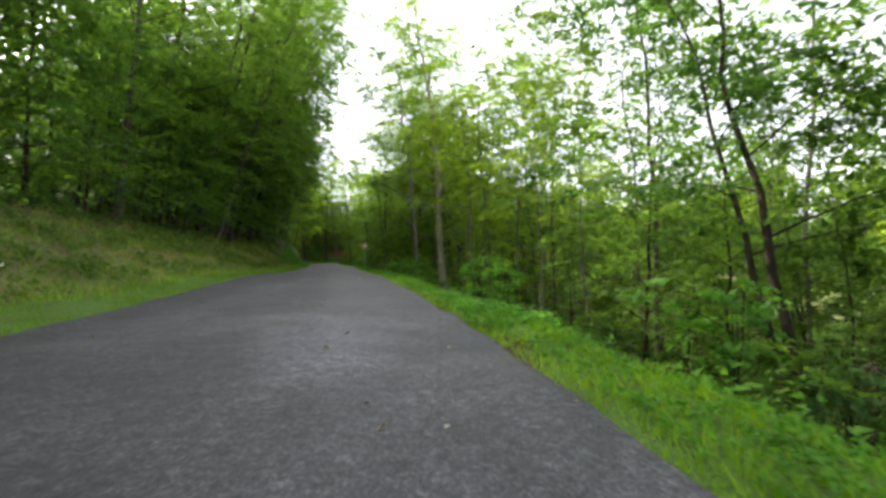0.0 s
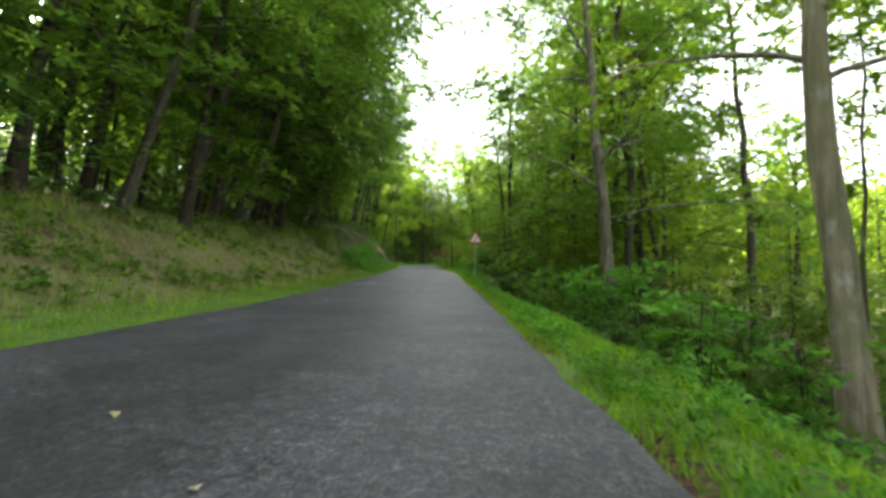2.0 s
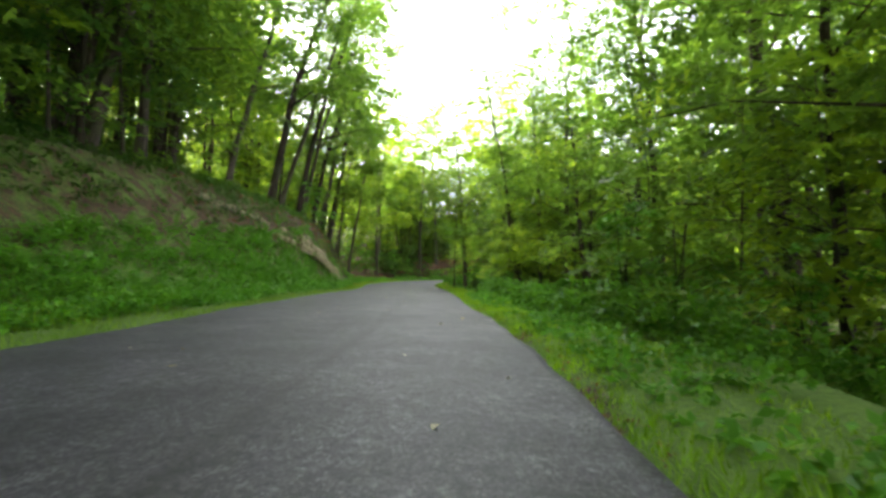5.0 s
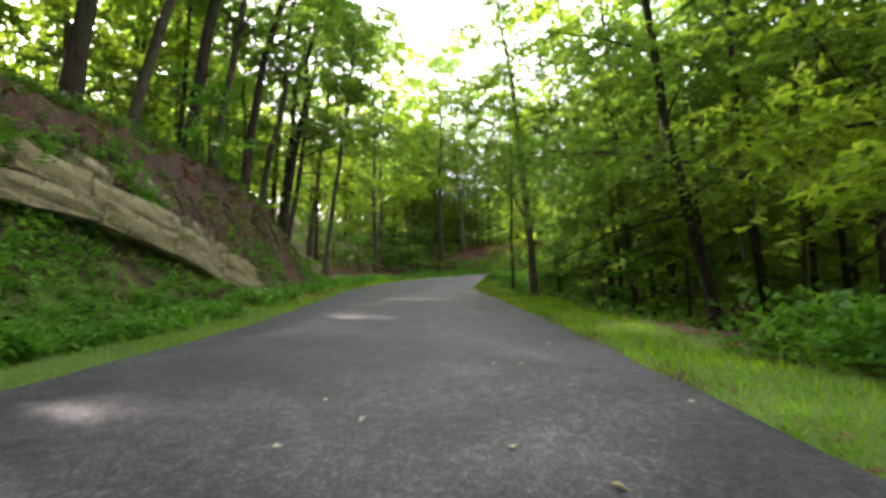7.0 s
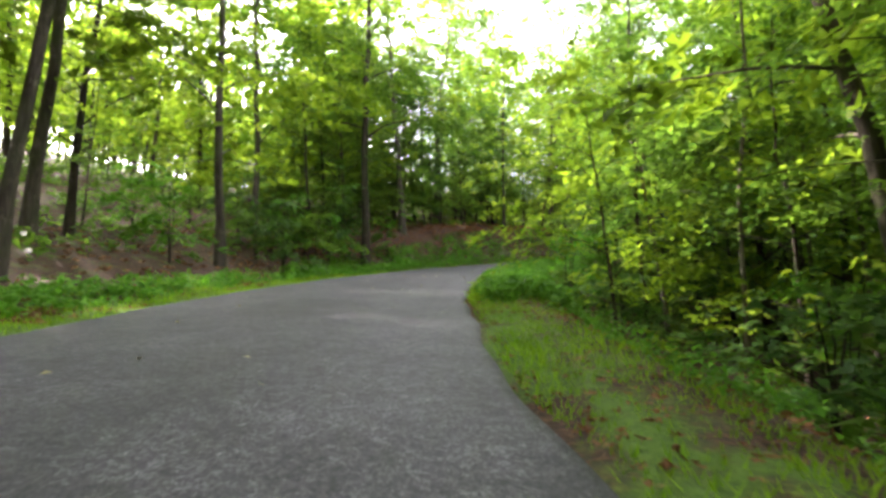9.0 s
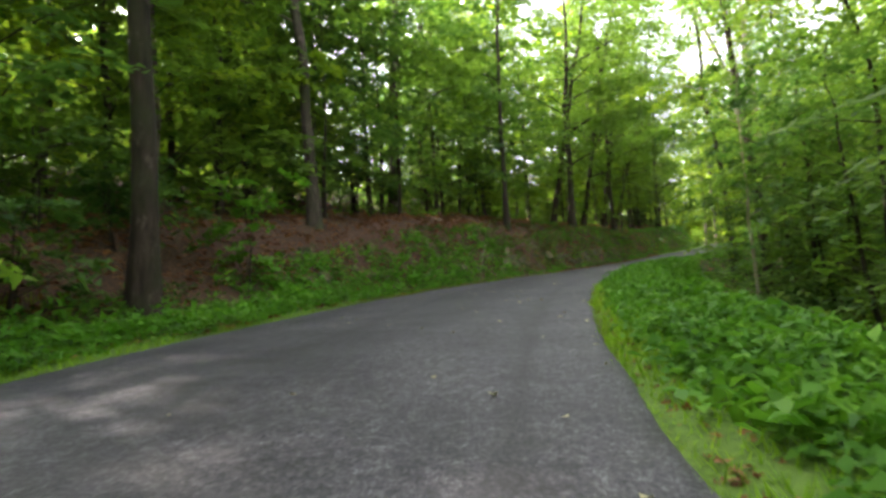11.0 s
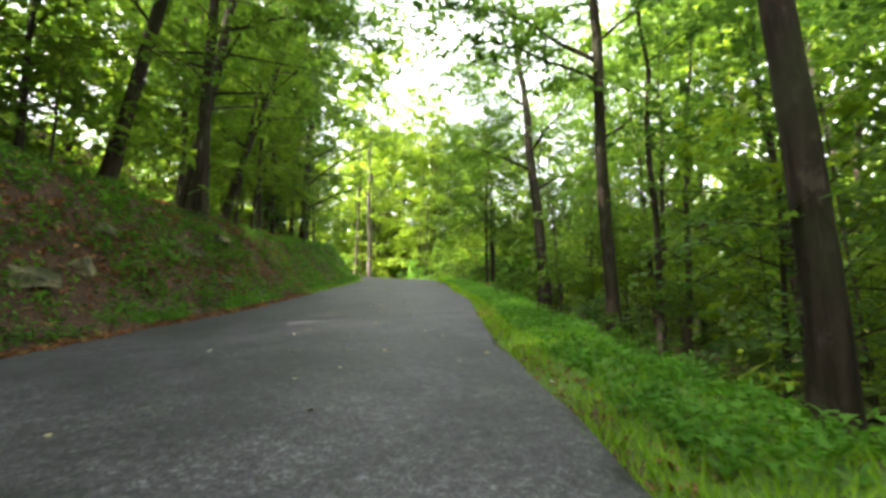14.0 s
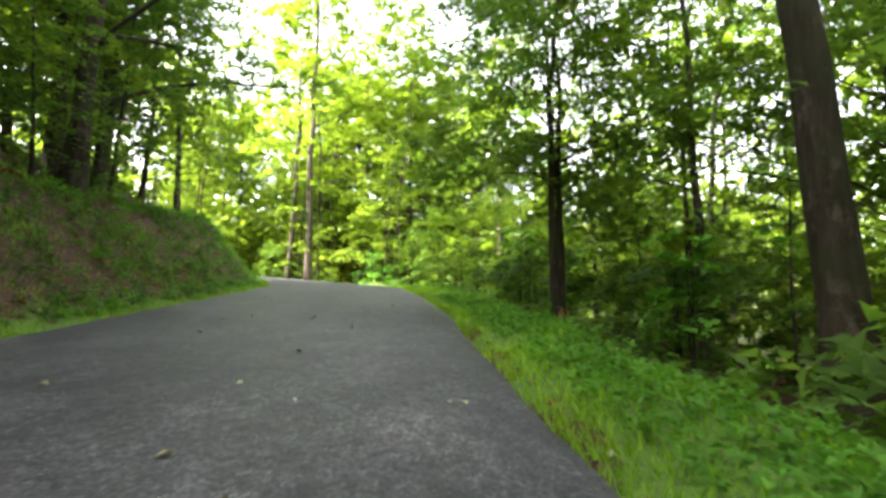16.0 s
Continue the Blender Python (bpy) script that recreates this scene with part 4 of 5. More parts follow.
# ---- far woods on the hill and across the valley ----
def build_far_woods():
    rng = np.random.RandomState(77)
    V, F, W, G, TV, TF = [], [], [], [], [], []
    nv = nw = tv = 0
    placed = 0
    while placed < 850:
        x, y = rng.uniform(-110, 95), rng.uniform(-45, 300)
        u = abs(locate([[x, y]])[1][0])
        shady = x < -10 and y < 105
        if u < (24 if shady else 20 if y > 205 else 30) or u > (70 if shady else 95) or (x > 0 and y < 85 and u < 60):
            continue
        if -110 < x < -40 and 120 < y < 152 and rng.uniform() < 0.75:
            continue
        placed += 1
        z = float(ground_z([[x, y]])[0])
        h, w = rng.uniform(18, 26) * (0.45 if x > 0 and y < 85 else 1), rng.uniform(2.6, 4.2)
        n = 190
        d = rng.normal(size=(n, 3))
        d /= np.linalg.norm(d, axis=1)[:, None]
        d *= rng.uniform(0.55, 1.0, n)[:, None] * (1 + 0.25 * np.sin(5 * d[:, :1] + 3 * d[:, 2:]))
        c = d * np.array([w, w, h * 0.42]) + np.array([x, y, z + h * 0.55])
        v, f = leaves(c, d + rng.normal(size=d.shape) * 0.6 + np.array([0, 0, 0.6]), 0.78, rng)
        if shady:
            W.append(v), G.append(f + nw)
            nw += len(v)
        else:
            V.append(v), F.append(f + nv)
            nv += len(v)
        v, f = tube([(x, y, z - 0.5), (x + 0.2, y, z + h * 0.5), (x + 0.3, y, z + h * 0.9)], [0.2, 0.14, 0.04], 5)
        TV.append(v), TF.append(f + tv)
        tv += len(v)
    woods = tagged(new("far_woods"), "distant mixed woods on the hillside and across the valley", "woods", kind="stuff")
    # the hillside's shade and the sunlight elsewhere are in the leaf colours
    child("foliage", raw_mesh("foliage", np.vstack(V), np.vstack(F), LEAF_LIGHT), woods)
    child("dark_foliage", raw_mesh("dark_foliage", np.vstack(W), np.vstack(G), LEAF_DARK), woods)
    child("trunks", raw_mesh("trunks", np.vstack(TV), np.vstack(TF), BARK_DARK, True), woods)


build_far_woods()


# ---- verge grass, herbs and litter ----
def verge_points(rng, n, s0, s1, u0, u1, fall=1.0):
    s = rng.uniform(s0, s1, n)
    u = u0 + (u1 - u0) * rng.uniform(0, 1, n) ** fall
    u = u + np.where(u > 0, worn_edge(s), 0)
    i = np.clip(np.searchsorted(STAT, s), 0, len(LINE) - 1)
    xy = LINE[i, :2] + SIDE[i] * u[:, None] + DIRS[i] * rng.uniform(-0.25, 0.25, n)[:, None]
    return np.column_stack([xy, ground_z(xy)]), s, u


def grass(label, seed, n, s0, s1, u0, u1, height, mat, fall=1.0, wide=0.008):
    rng = np.random.RandomState(seed)
    p, s, u = verge_points(rng, n, s0, s1, u0, u1, fall)
    keep = wave(p[:, 0], p[:, 1], 2.6, seed + 1) + rng.uniform(-1.1, 0.9, n) > -0.75
    p, n = p[keep], int(keep.sum())
    h = height * rng.uniform(0.45, 1.3, n) * (1 + 0.35 * wave(p[:, 0], p[:, 1], 1.2, seed + 2))
    a = rng.uniform(0, 6.283, n)
    side = np.column_stack([np.cos(a), np.sin(a), 0 * a]) * wide * rng.uniform(0.7, 1.5, n)[:, None]
    bend = np.column_stack([-np.sin(a), np.cos(a), 0 * a]) * (h * rng.uniform(0.3, 1.1, n))[:, None]
    up = np.column_stack([0 * a, 0 * a, h])
    p = p - np.array([0, 0, 0.02])
    v = np.stack([p - side, p + side, p + bend + up], 1).reshape(-1, 3)
    me = raw_mesh("grass", v, np.arange(3 * n).reshape(n, 3), mat)
    tagged(new("grass", me), label, "grass", kind="stuff")


def herbs(name, label, seed, n, s0, s1, u0, u1, height, size, mat, fall=1.0, per=9, clump=-0.2, category="plants"):
    rng = np.random.RandomState(seed)
    p, s, u = verge_points(rng, n, s0, s1, u0, u1, fall)
    keep = wave(p[:, 0], p[:, 1], 1.5, seed + 1) + rng.uniform(-0.8, 0.8, n) > clump
    p = p[keep]
    n = len(p)
    h = height * rng.uniform(0.4, 1.25, n)
    c = np.repeat(p, per, 0)
    t = rng.uniform(0.15, 1, n * per)
    r = 0.22 * height + size
    c = c + np.column_stack([rng.normal(size=(n * per, 2)) * r * 0.6, np.repeat(h, per) * t])
    nn = rng.normal(size=c.shape) * 0.5 + np.array([0, 0, 1.0])
    v, f = leaves(c, nn, size, rng, 1.6, 0.35) if name in ("tall_herbs", "broad_weeds") else leaflets(c, nn, size * 1.2, rng)
    tagged(new(name, raw_mesh(name, v, f, mat)), label, category, kind="stuff")


grass("short bright green grass along the verge", 301, 62000, 14, 119, HALF - 0.1, HALF + 1.45, 0.11, GRASS, 1.25, 0.008)
grass("thin mossy grass along the verge by the wood", 307, 14000, 116, 136, HALF - 0.05, HALF + 1.5, 0.1, GRASS, 1.1, 0.007)
grass("short bright green grass along the verge", 308, 55000, 135, 226, HALF - 0.1, HALF + 1.45, 0.13, GRASS, 1.25, 0.008)
grass("short bright green grass along the verge", 302, 76000, 18, 176, -HALF - 1.6, -HALF + 0.03, 0.085, GRASS, 1.0, 0.006)
grass("short bright green grass at the foot of the bank", 303, 18000, 197, 235, -HALF - 2.2, -HALF + 0.03, 0.16, GRASS, 1.0)
grass("longer grass on the roadside bank", 304, 26000, 8, 88, -HALF - 5.5, -HALF - 0.8, 0.3, GRASS, 1.2)
grass("dry straw-coloured grass on the bank", 305, 30000, 8, 88, -HALF - 6.5, -HALF - 1.2, 0.32, DRYGRASS, 0.9)
grass("thin grass and sprouts on the flat verge", 306, 16000, 116, 152, -HALF - 3.2, -HALF, 0.16, GRASS)
herbs("herbs", "broad-leaved bright green herbs on the verge edge", 311, 4200, 8, 48, HALF + 0.9, HALF + 2.6, 0.28, 0.048, HERB)
herbs("herbs", "small bright clover-like weeds in the verge grass", 346, 8000, 14, 66, HALF + 0.1, HALF + 1.5, 0.09, 0.036, HERB, per=7, clump=-0.2)
herbs("herbs", "broad-leaved bright green weeds crowding the inner bend", 312, 9000, 134, 174, HALF + 0.35, HALF + 2.8, 0.3, 0.048, HERB, clump=-0.6)
herbs("broad_weeds", "large round-leaved butterbur crowding the narrow verge", 351, 420, 50.5, 56.5, HALF + 0.12, HALF + 0.65, 0.13, 0.07, HERB, per=6, clump=-0.5)
herbs("broad_weeds", "broad-leaved weeds along the verge", 353, 1800, 62, 103, HALF + 0.3, HALF + 1.7, 0.16, 0.07, HERB, per=6, clump=-0.1)
herbs("broad_weeds", "broad-leaved weeds crowding the inner bend", 352, 4600, 134, 174, HALF + 0.2, HALF + 2.6, 0.26, 0.085, HERB, per=7, clump=-0.5)
herbs("herbs", "low bright weeds in the narrow verge", 354, 4500, 172, 215, HALF + 0.3, HALF + 1.5, 0.16, 0.045, HERB, clump=-0.4)
herbs("tall_herbs", "tall nettle-like herbs beside the road", 313, 4200, 84, 109, HALF + 1.4, HALF + 7, 0.75, 0.085, HERB, per=13, clump=-0.5)
herbs("herbs", "low green herbs below the verge", 314, 5200, 112, 235, HALF + 1.2, HALF + 3.4, 0.3, 0.048, HERB)
herbs("bank_herbs", "dense ferny herbs and brambles covering the steep bank", 315, 6200, 84, 114, -HALF - 3.4, -HALF - 0.7, 0.34, 0.075, HERB, clump=-0.3)
herbs("bank_herbs", "patchy ferns and ivy on the leaf-strewn bank", 316, 7000, 148, 222, -HALF - 2.9, -HALF - 0.3, 0.2, 0.055, LEAF_DARK, clump=-0.25)
herbs("bank_herbs", "bright ferns dotted over the leaf-strewn bank", 319, 7000, 144, 194, -HALF - 2.0, -HALF - 0.2, 0.22, 0.055, HERB, clump=-0.2)
herbs("bank_herbs", "bright weeds at the end of the bank", 320, 2600, 199, 226, -HALF - 3.8, -HALF - 0.2, 0.26, 0.055, HERB, clump=-0.2)
herbs("bank_herbs", "dark ivy and brambles over the crest of the rocky bank", 329, 5500, 80, 126, -HALF - 11, -HALF - 3.8, 0.3, 0.08, LEAF_DARK, clump=-0.2)
herbs("bank_herbs", "ivy and moss over the dark soil above the rock", 355, 3600, 98, 132, -HALF - 6.0, -HALF - 1.6, 0.2, 0.07, LEAF_DARK, clump=-0.2)
herbs("dead_leaves", "brown leaves caught on the steep soil of the bank", 356, 1100, 98, 131, -HALF - 6.0, -HALF - 1.4, 0.03, 0.08, LITTER, per=7, clump=-0.2, category="leaf litter")
herbs("bank_herbs", "green brambles at the foot of the bank", 317, 3400, 116, 172, -HALF - 2.6, -HALF - 0.8, 0.36, 0.1, HERB, clump=-0.1)
herbs("bank_herbs", "weeds and brambles along the grassy bank", 318, 3200, 8, 86, -HALF - 6.5, -HALF - 1.5, 0.4, 0.11, LEAF, clump=0.1)
herbs("dead_leaves", "red-brown fallen leaves covering the bank", 321, 5600, 116, 216, -HALF - 9, -HALF - 0.3, 0.03, 0.09, LITTER, per=9, clump=-0.5, category="leaf litter")
herbs("dead_leaves", "red-brown fallen leaves on the valley slope", 322, 1600, 100, 225, HALF + 1.6, HALF + 9, 0.03, 0.1, LITTER, per=9, clump=-0.3, category="leaf litter")
herbs("dead_leaves", "brown leaves and crumbs along the asphalt edge", 323, 7000, 20, 225, HALF - 0.4, HALF + 0.12, 0.015, 0.028, LITTER, per=4, clump=-0.1, category="leaf litter")


herbs("dead_leaves", "brown leaves strewn over the mossy verge by the wood", 358, 2200, 112, 138, HALF - 0.3, HALF + 2.4, 0.02, 0.03, LITTER, per=6, clump=-0.2, category="leaf litter")
herbs("dead_leaves", "brown leaf crumbs drifted along the inside of the bend", 357, 4000, 134, 190, HALF - 0.6, HALF + 0.3, 0.02, 0.026, LITTER, per=5, clump=-0.2, category="leaf litter")
herbs("undergrowth", "low green undergrowth of brambles and seedlings under the trees", 341, 8200, 96, 232, -HALF - 24, -HALF - 5.2, 0.5, 0.17, LEAF, per=6, clump=-0.35)
herbs("undergrowth", "shaded undergrowth of brambles on the hillside", 342, 5200, 0, 96, -HALF - 22, -HALF - 6, 0.5, 0.17, LEAF_DARK, per=6, clump=-0.35)
herbs("undergrowth", "green undergrowth on the falling valley side", 343, 9000, 0, 236, HALF + 2.6, HALF + 18, 0.5, 0.16, LEAF, per=6, clump=-0.3)


def make_fern(seed):
    rng = np.random.RandomState(seed)
    root = tagged(new("fern"), "arching green fern growing on the bank", "fern", "ferns on the bank")
    for k in range(7):
        a = k * 0.9 + rng.uniform(-0.2, 0.2)
        ln = rng.uniform(0.4, 0.65)
        q = np.linspace(0, 1, 13)
        mid = np.column_stack([np.cos(a) * ln * q, np.sin(a) * ln * q, 0.45 * ln * np.sin(q * 2.2) + 0.02])
        side = np.array([-math.sin(a), math.cos(a), 0.0])
        V = []
        for i in range(1, 12):
            w = 0.16 * ln * (1 - q[i]) ** 0.7 + 0.015
            fwd = (mid[i + 1] - mid[i]) * 0.9
            for sgn in (-1, 1):
                V += [mid[i], mid[i] + fwd * 0.8, mid[i] + side * sgn * w + fwd * 0.9 - np.array([0, 0, 0.25 * w])]
        child("frond", raw_mesh("frond", np.array(V), np.arange(len(V)).reshape(-1, 3), HERB), root)
    return root


herbs("dead_leaves", "red-brown leaves spilling onto the asphalt below the bank", 347, 3200, 176, 197, -HALF - 1.6, -HALF + 0.3, 0.02, 0.055, LITTER, per=8, clump=-0.7, category="leaf litter")
herbs("dead_leaves", "thick drift of red-brown leaves at the foot of the bank", 345, 15000, 150, 206, -HALF - 6.5, -HALF - 0.6, 0.02, 0.05, LITTER, per=8, clump=-0.5, category="leaf litter")


FERN = [Kind(make_fern(401)), Kind(make_fern(402))]
scatter(FERN, 84, 116, -HALF - 3.6, -HALF - 1.1, 100, 403, 1.0, 1.9, gap=0.35, lean=12)
scatter(FERN, 148, 224, -HALF - 2.6, -HALF - 0.4, 80, 404, 0.6, 1.3, gap=0.4, lean=12)
scatter(FERN, 170, 197, -HALF - 2.4, -HALF - 0.4, 60, 406, 0.5, 1.0, gap=0.3, lean=14)
scatter(FERN, 18, 84, -HALF - 6.0, -HALF - 2.0, 30, 405, 0.7, 1.2, gap=0.6, lean=12)


def make_butterbur(seed):
    rng = np.random.RandomState(seed)
    root = tagged(new("butterbur"), "low butterbur plant with broad round leaves by the asphalt", "plant", "butterbur on the verge")
    for k in range(7):
        a, out, h = k * 0.9 + rng.uniform(-0.3, 0.3), rng.uniform(0.05, 0.17), rng.uniform(0.07, 0.16)
        c = np.array([math.cos(a) * out, math.sin(a) * out, h])
        r = rng.uniform(0.05, 0.08)
        q = np.linspace(0, 2 * np.pi, 10)[:-1]
        rim = np.column_stack([np.cos(q), np.sin(q), 0 * q]) * (r * (1 - 0.45 * (np.cos((q - a - np.pi) / 2) ** 8)))[:, None]
        rim[:, 2] += 0.018 * np.cos(2 * q) + rim[:, :2] @ np.array([math.cos(a), math.sin(a)]) * rng.uniform(-0.5, 0.1)
        v = np.vstack([c - [0, 0, 0.012], c + rim])
        f = [(0, 1 + j, 1 + (j + 1) % 9) for j in range(9)]
        leaf = child("leaf", raw_mesh("leaf", v, f, HERB), root)
        v, f = tube([(0, 0, -0.02), c * np.array([0.6, 0.6, 0.5]), c - [0, 0, 0.012]], [0.005, 0.004, 0.003], 4)
        child("stalk", raw_mesh("stalk", v, f, HERB), leaf)
    return root


BUTTERBUR = [Kind(make_butterbur(501)), Kind(make_butterbur(502))]
scatter(BUTTERBUR, 21.5, 26.5, HALF + 0.05, HALF + 0.95, 38, 503, 0.65, 1.1, gap=0.2)


def road_leaves():
    rng = np.random.RandomState(331)
    n = 420
    s = np.concatenate([rng.uniform(136, 222, 300), rng.uniform(10, 136, 120)])
    u = np.clip(rng.normal(0.9, 1.5, n), -2.8, 2.95)
    i = np.clip(np.searchsorted(STAT, s), 0, len(LINE) - 1)
    xy = LINE[i, :2] + SIDE[i] * u[:, None]
    z = LINE[i, 2] + 0.05 * (1 - (u / HALF) ** 2) + 0.018
    v, f = leaves(np.column_stack([xy, z]), np.array([0, 0, 1.0]) + rng.normal(size=(n, 3)) * 0.18, 0.055, rng, 1.4, 0.3)
    tagged(new("fallen_leaves", raw_mesh("fallen_leaves", v, f, PALE_LEAF)), "pale yellow fallen leaves scattered on the asphalt", "leaves", kind="stuff")


road_leaves()


# ---- rock outcrop in the bank ----
def bank_spot(s, height):
    """The place on the hill-side bank at station s that lies height above the road."""
    i = int(np.clip(np.searchsorted(STAT, s), 0, len(LINE) - 1))
    u = -np.linspace(HALF + 0.4, HALF + 9, 120)
    xy = LINE[i, :2] + SIDE[i] * u[:, None]
    z = ground_z(xy)
    k = int(np.argmax(z > LINE[i, 2] + height))
    return Vector((*xy[k], LINE[i, 2] + height))


def rock_block(size, seed):
    rng = random.Random(seed)
    bm = bmesh.new()
    bmesh.ops.create_cube(bm, size=1.0)
    bmesh.ops.subdivide_edges(bm, edges=bm.edges[:], cuts=2, use_grid_fill=True)
    for v in bm.verts:
        p = v.co.copy()
        for a in range(3):
            p[a] = math.copysign(abs(2 * p[a]) ** 0.8 / 2, p[a])
        v.co = Vector((p.x * size[0], p.y * size[1], p.z * size[2])) + Vector([rng.uniform(-1, 1) * 0.035 * min(1, 3 * size[a]) for a in range(3)])
    return bm


def build_outcrop():
    rng = random.Random(41)
    root = tagged(new("rock_outcrop"), "pale tan sandstone strata dipping along the bank, cracked into blocks", "rock")
    root.location = bank_spot(109, 1.5)

    def line(s, rise):
        base = float(np.interp(s, [97, 104, 110, 114, 118.2], [3.1, 2.75, 2.15, 1.3, 0.1]))
        return bank_spot(s, max(0.03, base + rise))

    for bed, (rise, thick, first, last, proud) in enumerate([(0.3, 0.46, 118.2, 104, 0.42), (0.78, 0.5, 118.0, 99, 0.36), (1.26, 0.44, 117.4, 112, 0.12), (1.7, 0.4, 117.0, 113.5, 0.0)]):
        s = first
        while s > last:
            ln = rng.uniform(0.45, 1.1) if s < 110.5 else rng.uniform(1.6, 3.2) if bed < 2 else rng.uniform(0.6, 1.6)
            a, b = line(s, rise), line(s - ln * 0.88, rise)
            along = (b - a).normalized()
            if rng.random() < (0.6 if s < 110.5 else 0.98 if bed < 2 else 0.72):
                i = int(np.clip(np.searchsorted(STAT, s), 0, len(LINE) - 1))
                out = Vector((SIDE[i][0], SIDE[i][1], 0.0))
                sunk = 0.3 if s < 110.5 else 0.0
                up = out.cross(along).normalized()
                if up.z < 0:
                    up = -up
                out = (out - along * out.dot(along)).normalized()
                m = Matrix((along, up.cross(along), up)).transposed().to_4x4()
                m.translation = (a + b) / 2 - out * (0.75 + sunk - proud - rng.uniform(0, 0.15)) - root.location
                ob = part("stone", rock_block(((b - a).length * 0.99, 1.5, thick * rng.uniform(0.88, 1.02) * (0.62 if s < 110.5 else 1)), rng.randint(0, 9999)), ROCK if bed < 2 and s > 106 else MOSS_ROCK, root)
                ob.matrix_basis = m @ pose(0, 0, 0, *(rng.uniform(-1, 1) * (7 if s < 110.5 else 3) for _ in range(3)))
            s -= ln * 0.88
    return root


build_outcrop()


def build_ledge():
    rng = random.Random(47)
    root = tagged(new("stone_ledge"), "broken ledge of mossy sandstone blocks showing in the bank", "rock")
    root.location = bank_spot(174, 0.8)
    for rise, thick in ((0.62, 0.22), (0.9, 0.26), (1.2, 0.2)):
        s = 166.0
        while s < 184:
            ln = rng.uniform(0.35, 0.9)
            if rng.random() < 0.36 - 0.1 * (rise > 1):
                i = int(np.clip(np.searchsorted(STAT, s), 0, len(LINE) - 1))
                turn = math.degrees(math.atan2(DIRS[i][1], DIRS[i][0]))
                ob = part("stone", rock_block((ln, 0.5, thick * rng.uniform(0.75, 1.3)), rng.randint(0, 9999)), MOSS_ROCK, root)
                at = bank_spot(s, rise + rng.uniform(-0.12, 0.12)) - root.location
                ob.matrix_basis = pose(*at, rng.uniform(-16, 16), rng.uniform(-16, 16), turn + rng.uniform(-30, 30))
            s += ln * rng.uniform(0.95, 1.3)


build_ledge()


def loose_stones():
    rng = random.Random(43)
    for _ in range(20):
        s, h = rng.uniform(158, 192), rng.uniform(0.3, 2.2)
        root = part("stone", rock_block((rng.uniform(0.3, 0.75), rng.uniform(0.3, 0.5), rng.uniform(0.15, 0.35)), rng.randint(0, 9999)), MOSS_ROCK, None)
        root.matrix_basis = pose(*bank_spot(s, h), rng.uniform(-15, 15), rng.uniform(-15, 15), rng.uniform(0, 360))
        tagged(root, "mossy sandstone block half buried in the bank", "stone", "stones in the bank")


loose_stones()


# ---- fallen wood ----
def fallen_wood(label, points, radius, bark, seed, name="fallen_log"):
    rng = np.random.RandomState(seed)
    pts = []
    for x, y, h in points:
        pts.append((x, y, float(ground_z([[x, y]])[0]) + h))
    a, b = np.array(pts[0]), np.array(pts[1])
    line = bend_line(a, b, 9, 0.02, rng, 0.02)
    v, f = tube(line, radius * np.linspace(1, 0.7, 9), 9, 0.08, rng)
    tagged(new(name, raw_mesh(name, v, f, bark, True)), label, "fallen wood")


fallen_wood("weathered log lying in the grass of the verge", [(-14.9, 100.6, 0.1), (-13.6, 99.6, 0.12)], 0.1, BARK_PALE, 51)
fallen_wood("grey fallen branch at the edge of the wood", [(-13.2, 113.0, 0.08), (-10.6, 112.4, 0.1)], 0.07, BARK, 52)
fallen_wood("thin pale stick leaning on the bank", [(-22.3, 152.6, 0.0), (-22.0, 154.2, 0.75)], 0.025, BARK_PALE, 53, "stick")
fallen_wood("broken branch hanging down the leafy bank", [(-15.6, 161.6, 0.05), (-16.4, 162.6, 0.3)], 0.03, BARK, 54, "stick")


# ---- stump beside the slim trees ----
def build_stump():
    rng = np.random.RandomState(71)
    x, y = 8.3, 182.4
    z = float(ground_z([[x, y]])[0])
    root = tagged(new("tree_stump"), "low broken stump with orange-brown splintered wood", "stump")
    root.location = (x, y, z)
    v, f = tube([(0, 0, -0.3), (0.02, 0, 0.1), (0.04, 0.02, 0.32), (0.05, 0.03, 0.42)], [0.34, 0.25, 0.2, 0.17], 12, 0.09, rng)
    child("bark", raw_mesh("bark", v, f, BARK_DARK, True), root)
    for k in range(9):
        a, r = k * 0.7, rng.uniform(0.03, 0.14)
        c = np.array([0.05 + math.cos(a) * r, 0.03 + math.sin(a) * r, 0.36])
        v, f = tube([c, c + [0, 0, 0.1], c + [rng.normal() * 0.03, rng.normal() * 0.03, rng.uniform(0.16, 0.34)]], [0.05, 0.04, 0.008], 5, 0.1, rng)
        child("splinter", raw_mesh("splinter", v, f, LITTER), root, "splintered orange-brown wood")


build_stump()


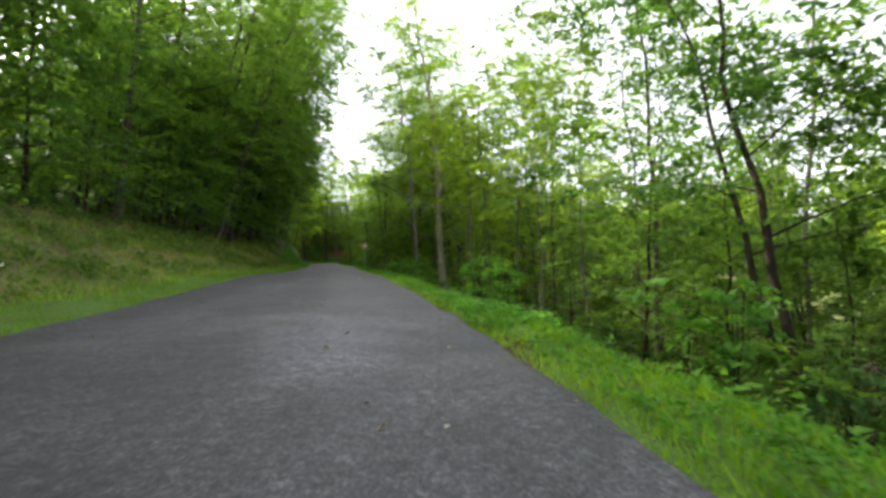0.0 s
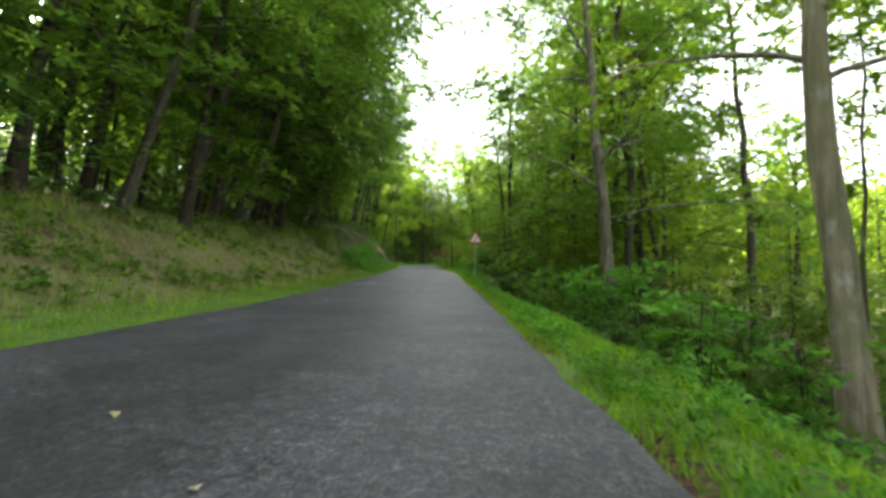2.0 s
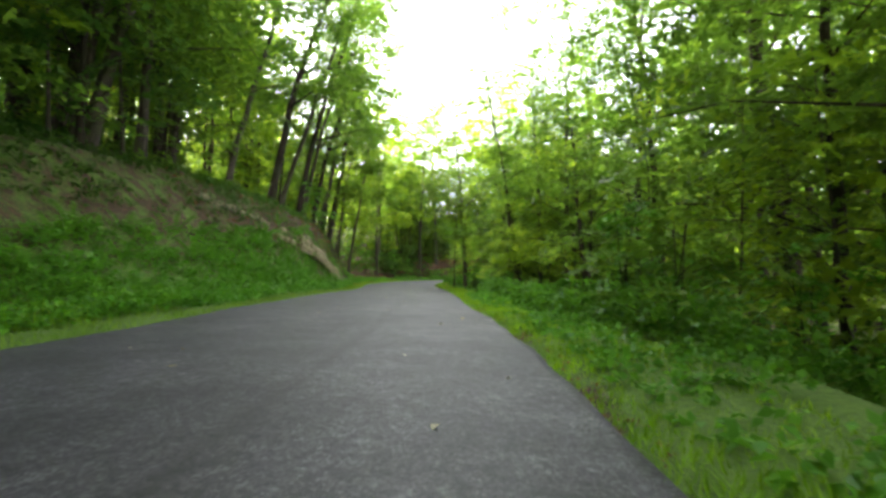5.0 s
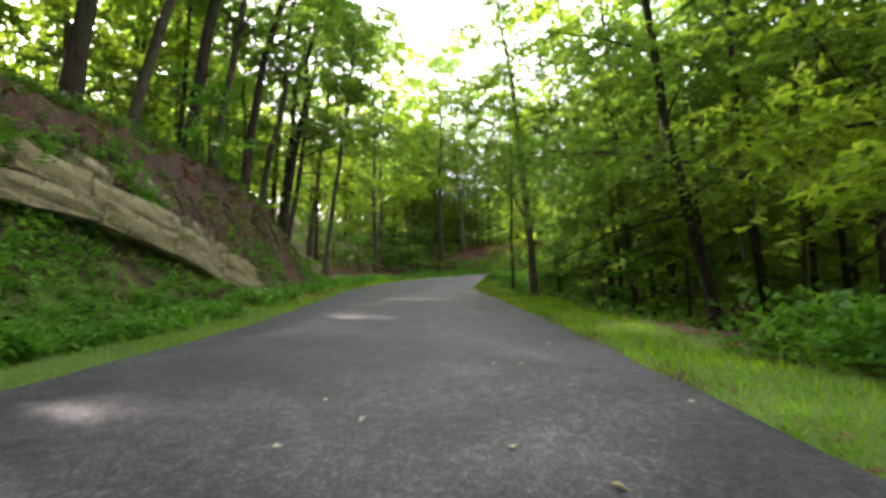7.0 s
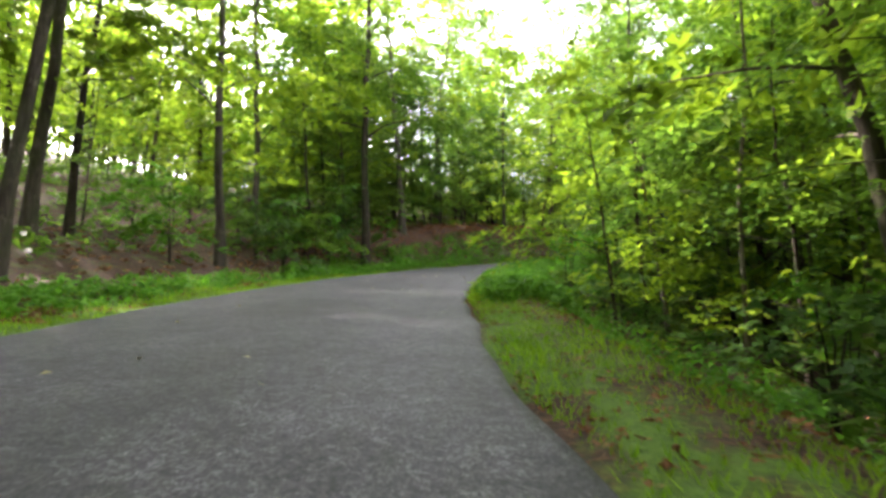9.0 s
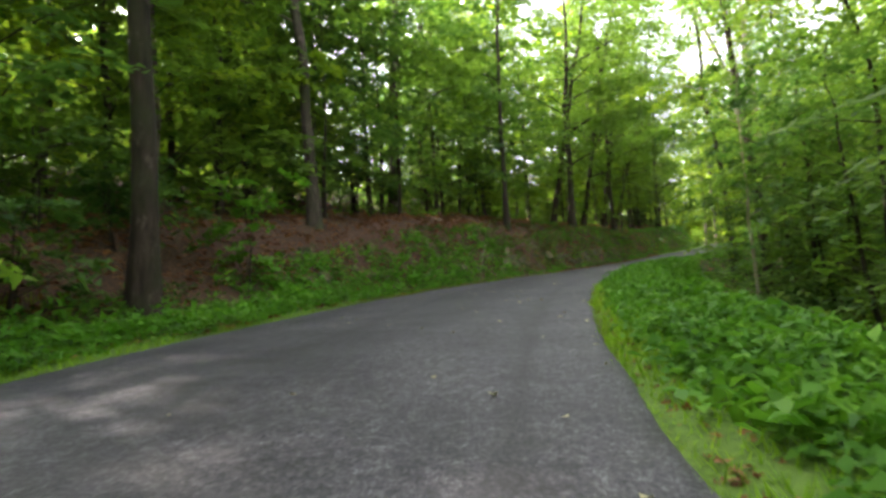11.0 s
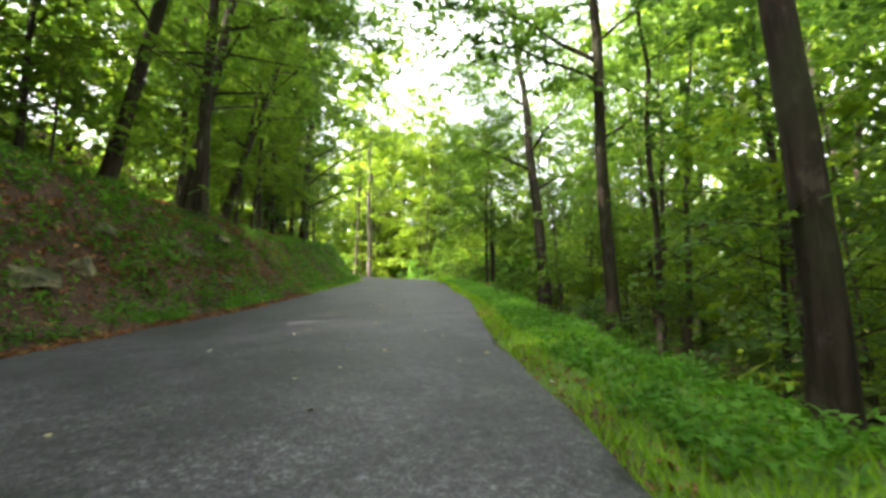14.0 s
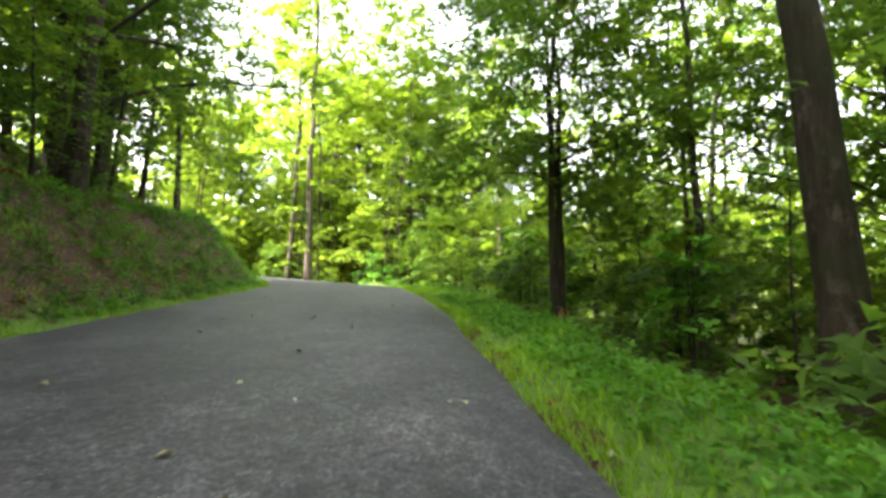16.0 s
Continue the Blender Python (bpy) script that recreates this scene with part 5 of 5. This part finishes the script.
# ---- bare roots hanging over the cut bank ----
def hanging_roots():
    rng = np.random.RandomState(61)
    for k in range(16):
        s = 112.5 + 1.0 * k + rng.uniform(-0.3, 0.3)
        top = np.array(bank_spot(s, rng.uniform(3.0, 3.7) * min(1.0, (131.5 - s) / 6)))
        foot = np.array(bank_spot(s + rng.uniform(-0.7, 0.9), rng.uniform(1.2, 2.3) * min(1.0, (131.5 - s) / 6)))
        i = int(np.clip(np.searchsorted(STAT, s), 0, len(LINE) - 1))
        bow = np.array([*SIDE[i], 0.1]) * rng.uniform(0.1, 0.35)
        q = np.linspace(0, 1, 9)[:, None]
        pts = top * (1 - q) + foot * q + bow * 4 * q * (1 - q) + np.cumsum(rng.normal(size=(9, 3)) * 0.04, axis=0)
        pts[0] = top - bow
        pts[-1] = foot - bow
        v, f = tube(pts, rng.uniform(0.018, 0.05) * np.linspace(1, 0.35, 9), 6, 0.08, rng)
        tagged(new("tree_root", raw_mesh("tree_root", v, f, BARK, True)), "bare brown tree root hanging over the eroded bank", "root", "roots in the bank")


hanging_roots()


# ---- warning sign ----
def build_sign():
    x, y = -9.0, 65.8
    gz = float(ground_z([[x, y]])[0])
    top = 8.53
    root = tagged(new("warning_sign"), "red-bordered white triangular warning sign on a grey post", "traffic sign")
    root.matrix_basis = pose(x, y, gz, 0, 0, 8)

    def triangle(side, thick, round_by):
        bm = bmesh.new()
        r = side / math.sqrt(3) - round_by
        pts = []
        for k in range(3):
            a = math.pi / 2 + k * 2 * math.pi / 3
            for d in (-50, -25, 0, 25, 50):
                b = a + radians(d)
                pts.append((math.cos(a) * r + math.cos(b) * round_by, math.sin(a) * r + math.sin(b) * round_by))
        fr = [bm.verts.new((px, -thick / 2, pz)) for px, pz in pts]
        bk = [bm.verts.new((px, thick / 2, pz)) for px, pz in pts]
        bm.faces.new(fr)
        bm.faces.new(bk[::-1])
        for k in range(len(pts)):
            q = (k + 1) % len(pts)
            bm.faces.new((fr[q], fr[k], bk[k], bk[q]))
        bmesh.ops.recalc_face_normals(bm, faces=bm.faces)
        return bm

    v, f = tube([(0, 0, -0.4), (0, 0, (top - gz) / 2), (0, 0, top - gz + 0.3)], [0.035, 0.035, 0.035], 12)
    child("post", raw_mesh("post", v, f, STEEL, True), root, "grey galvanised post")
    plate = part("plate", triangle(0.94, 0.012, 0.05), RED, root, "red border plate")
    plate.location = (0, -0.045, top - gz)
    white = part("panel", triangle(0.66, 0.004, 0.03), WHITE, plate, "white centre panel")
    white.location = (0, -0.009, -0.005)
    for k, (px, pz, w, h, a) in enumerate([(0.0, -0.02, 0.26, 0.07, 40), (0.07, 0.08, 0.06, 0.13, -10), (-0.06, -0.08, 0.05, 0.12, 30)]):
        bm = bmesh.new()
        bmesh.ops.create_cube(bm, size=1)
        bmesh.ops.scale(bm, vec=(w, 0.003, h), verts=bm.verts)
        bar = part("symbol", bm, BLACK, plate, "black symbol")
        bar.matrix_basis = pose(px, -0.0135, pz, 0, -a, 0)


build_sign()
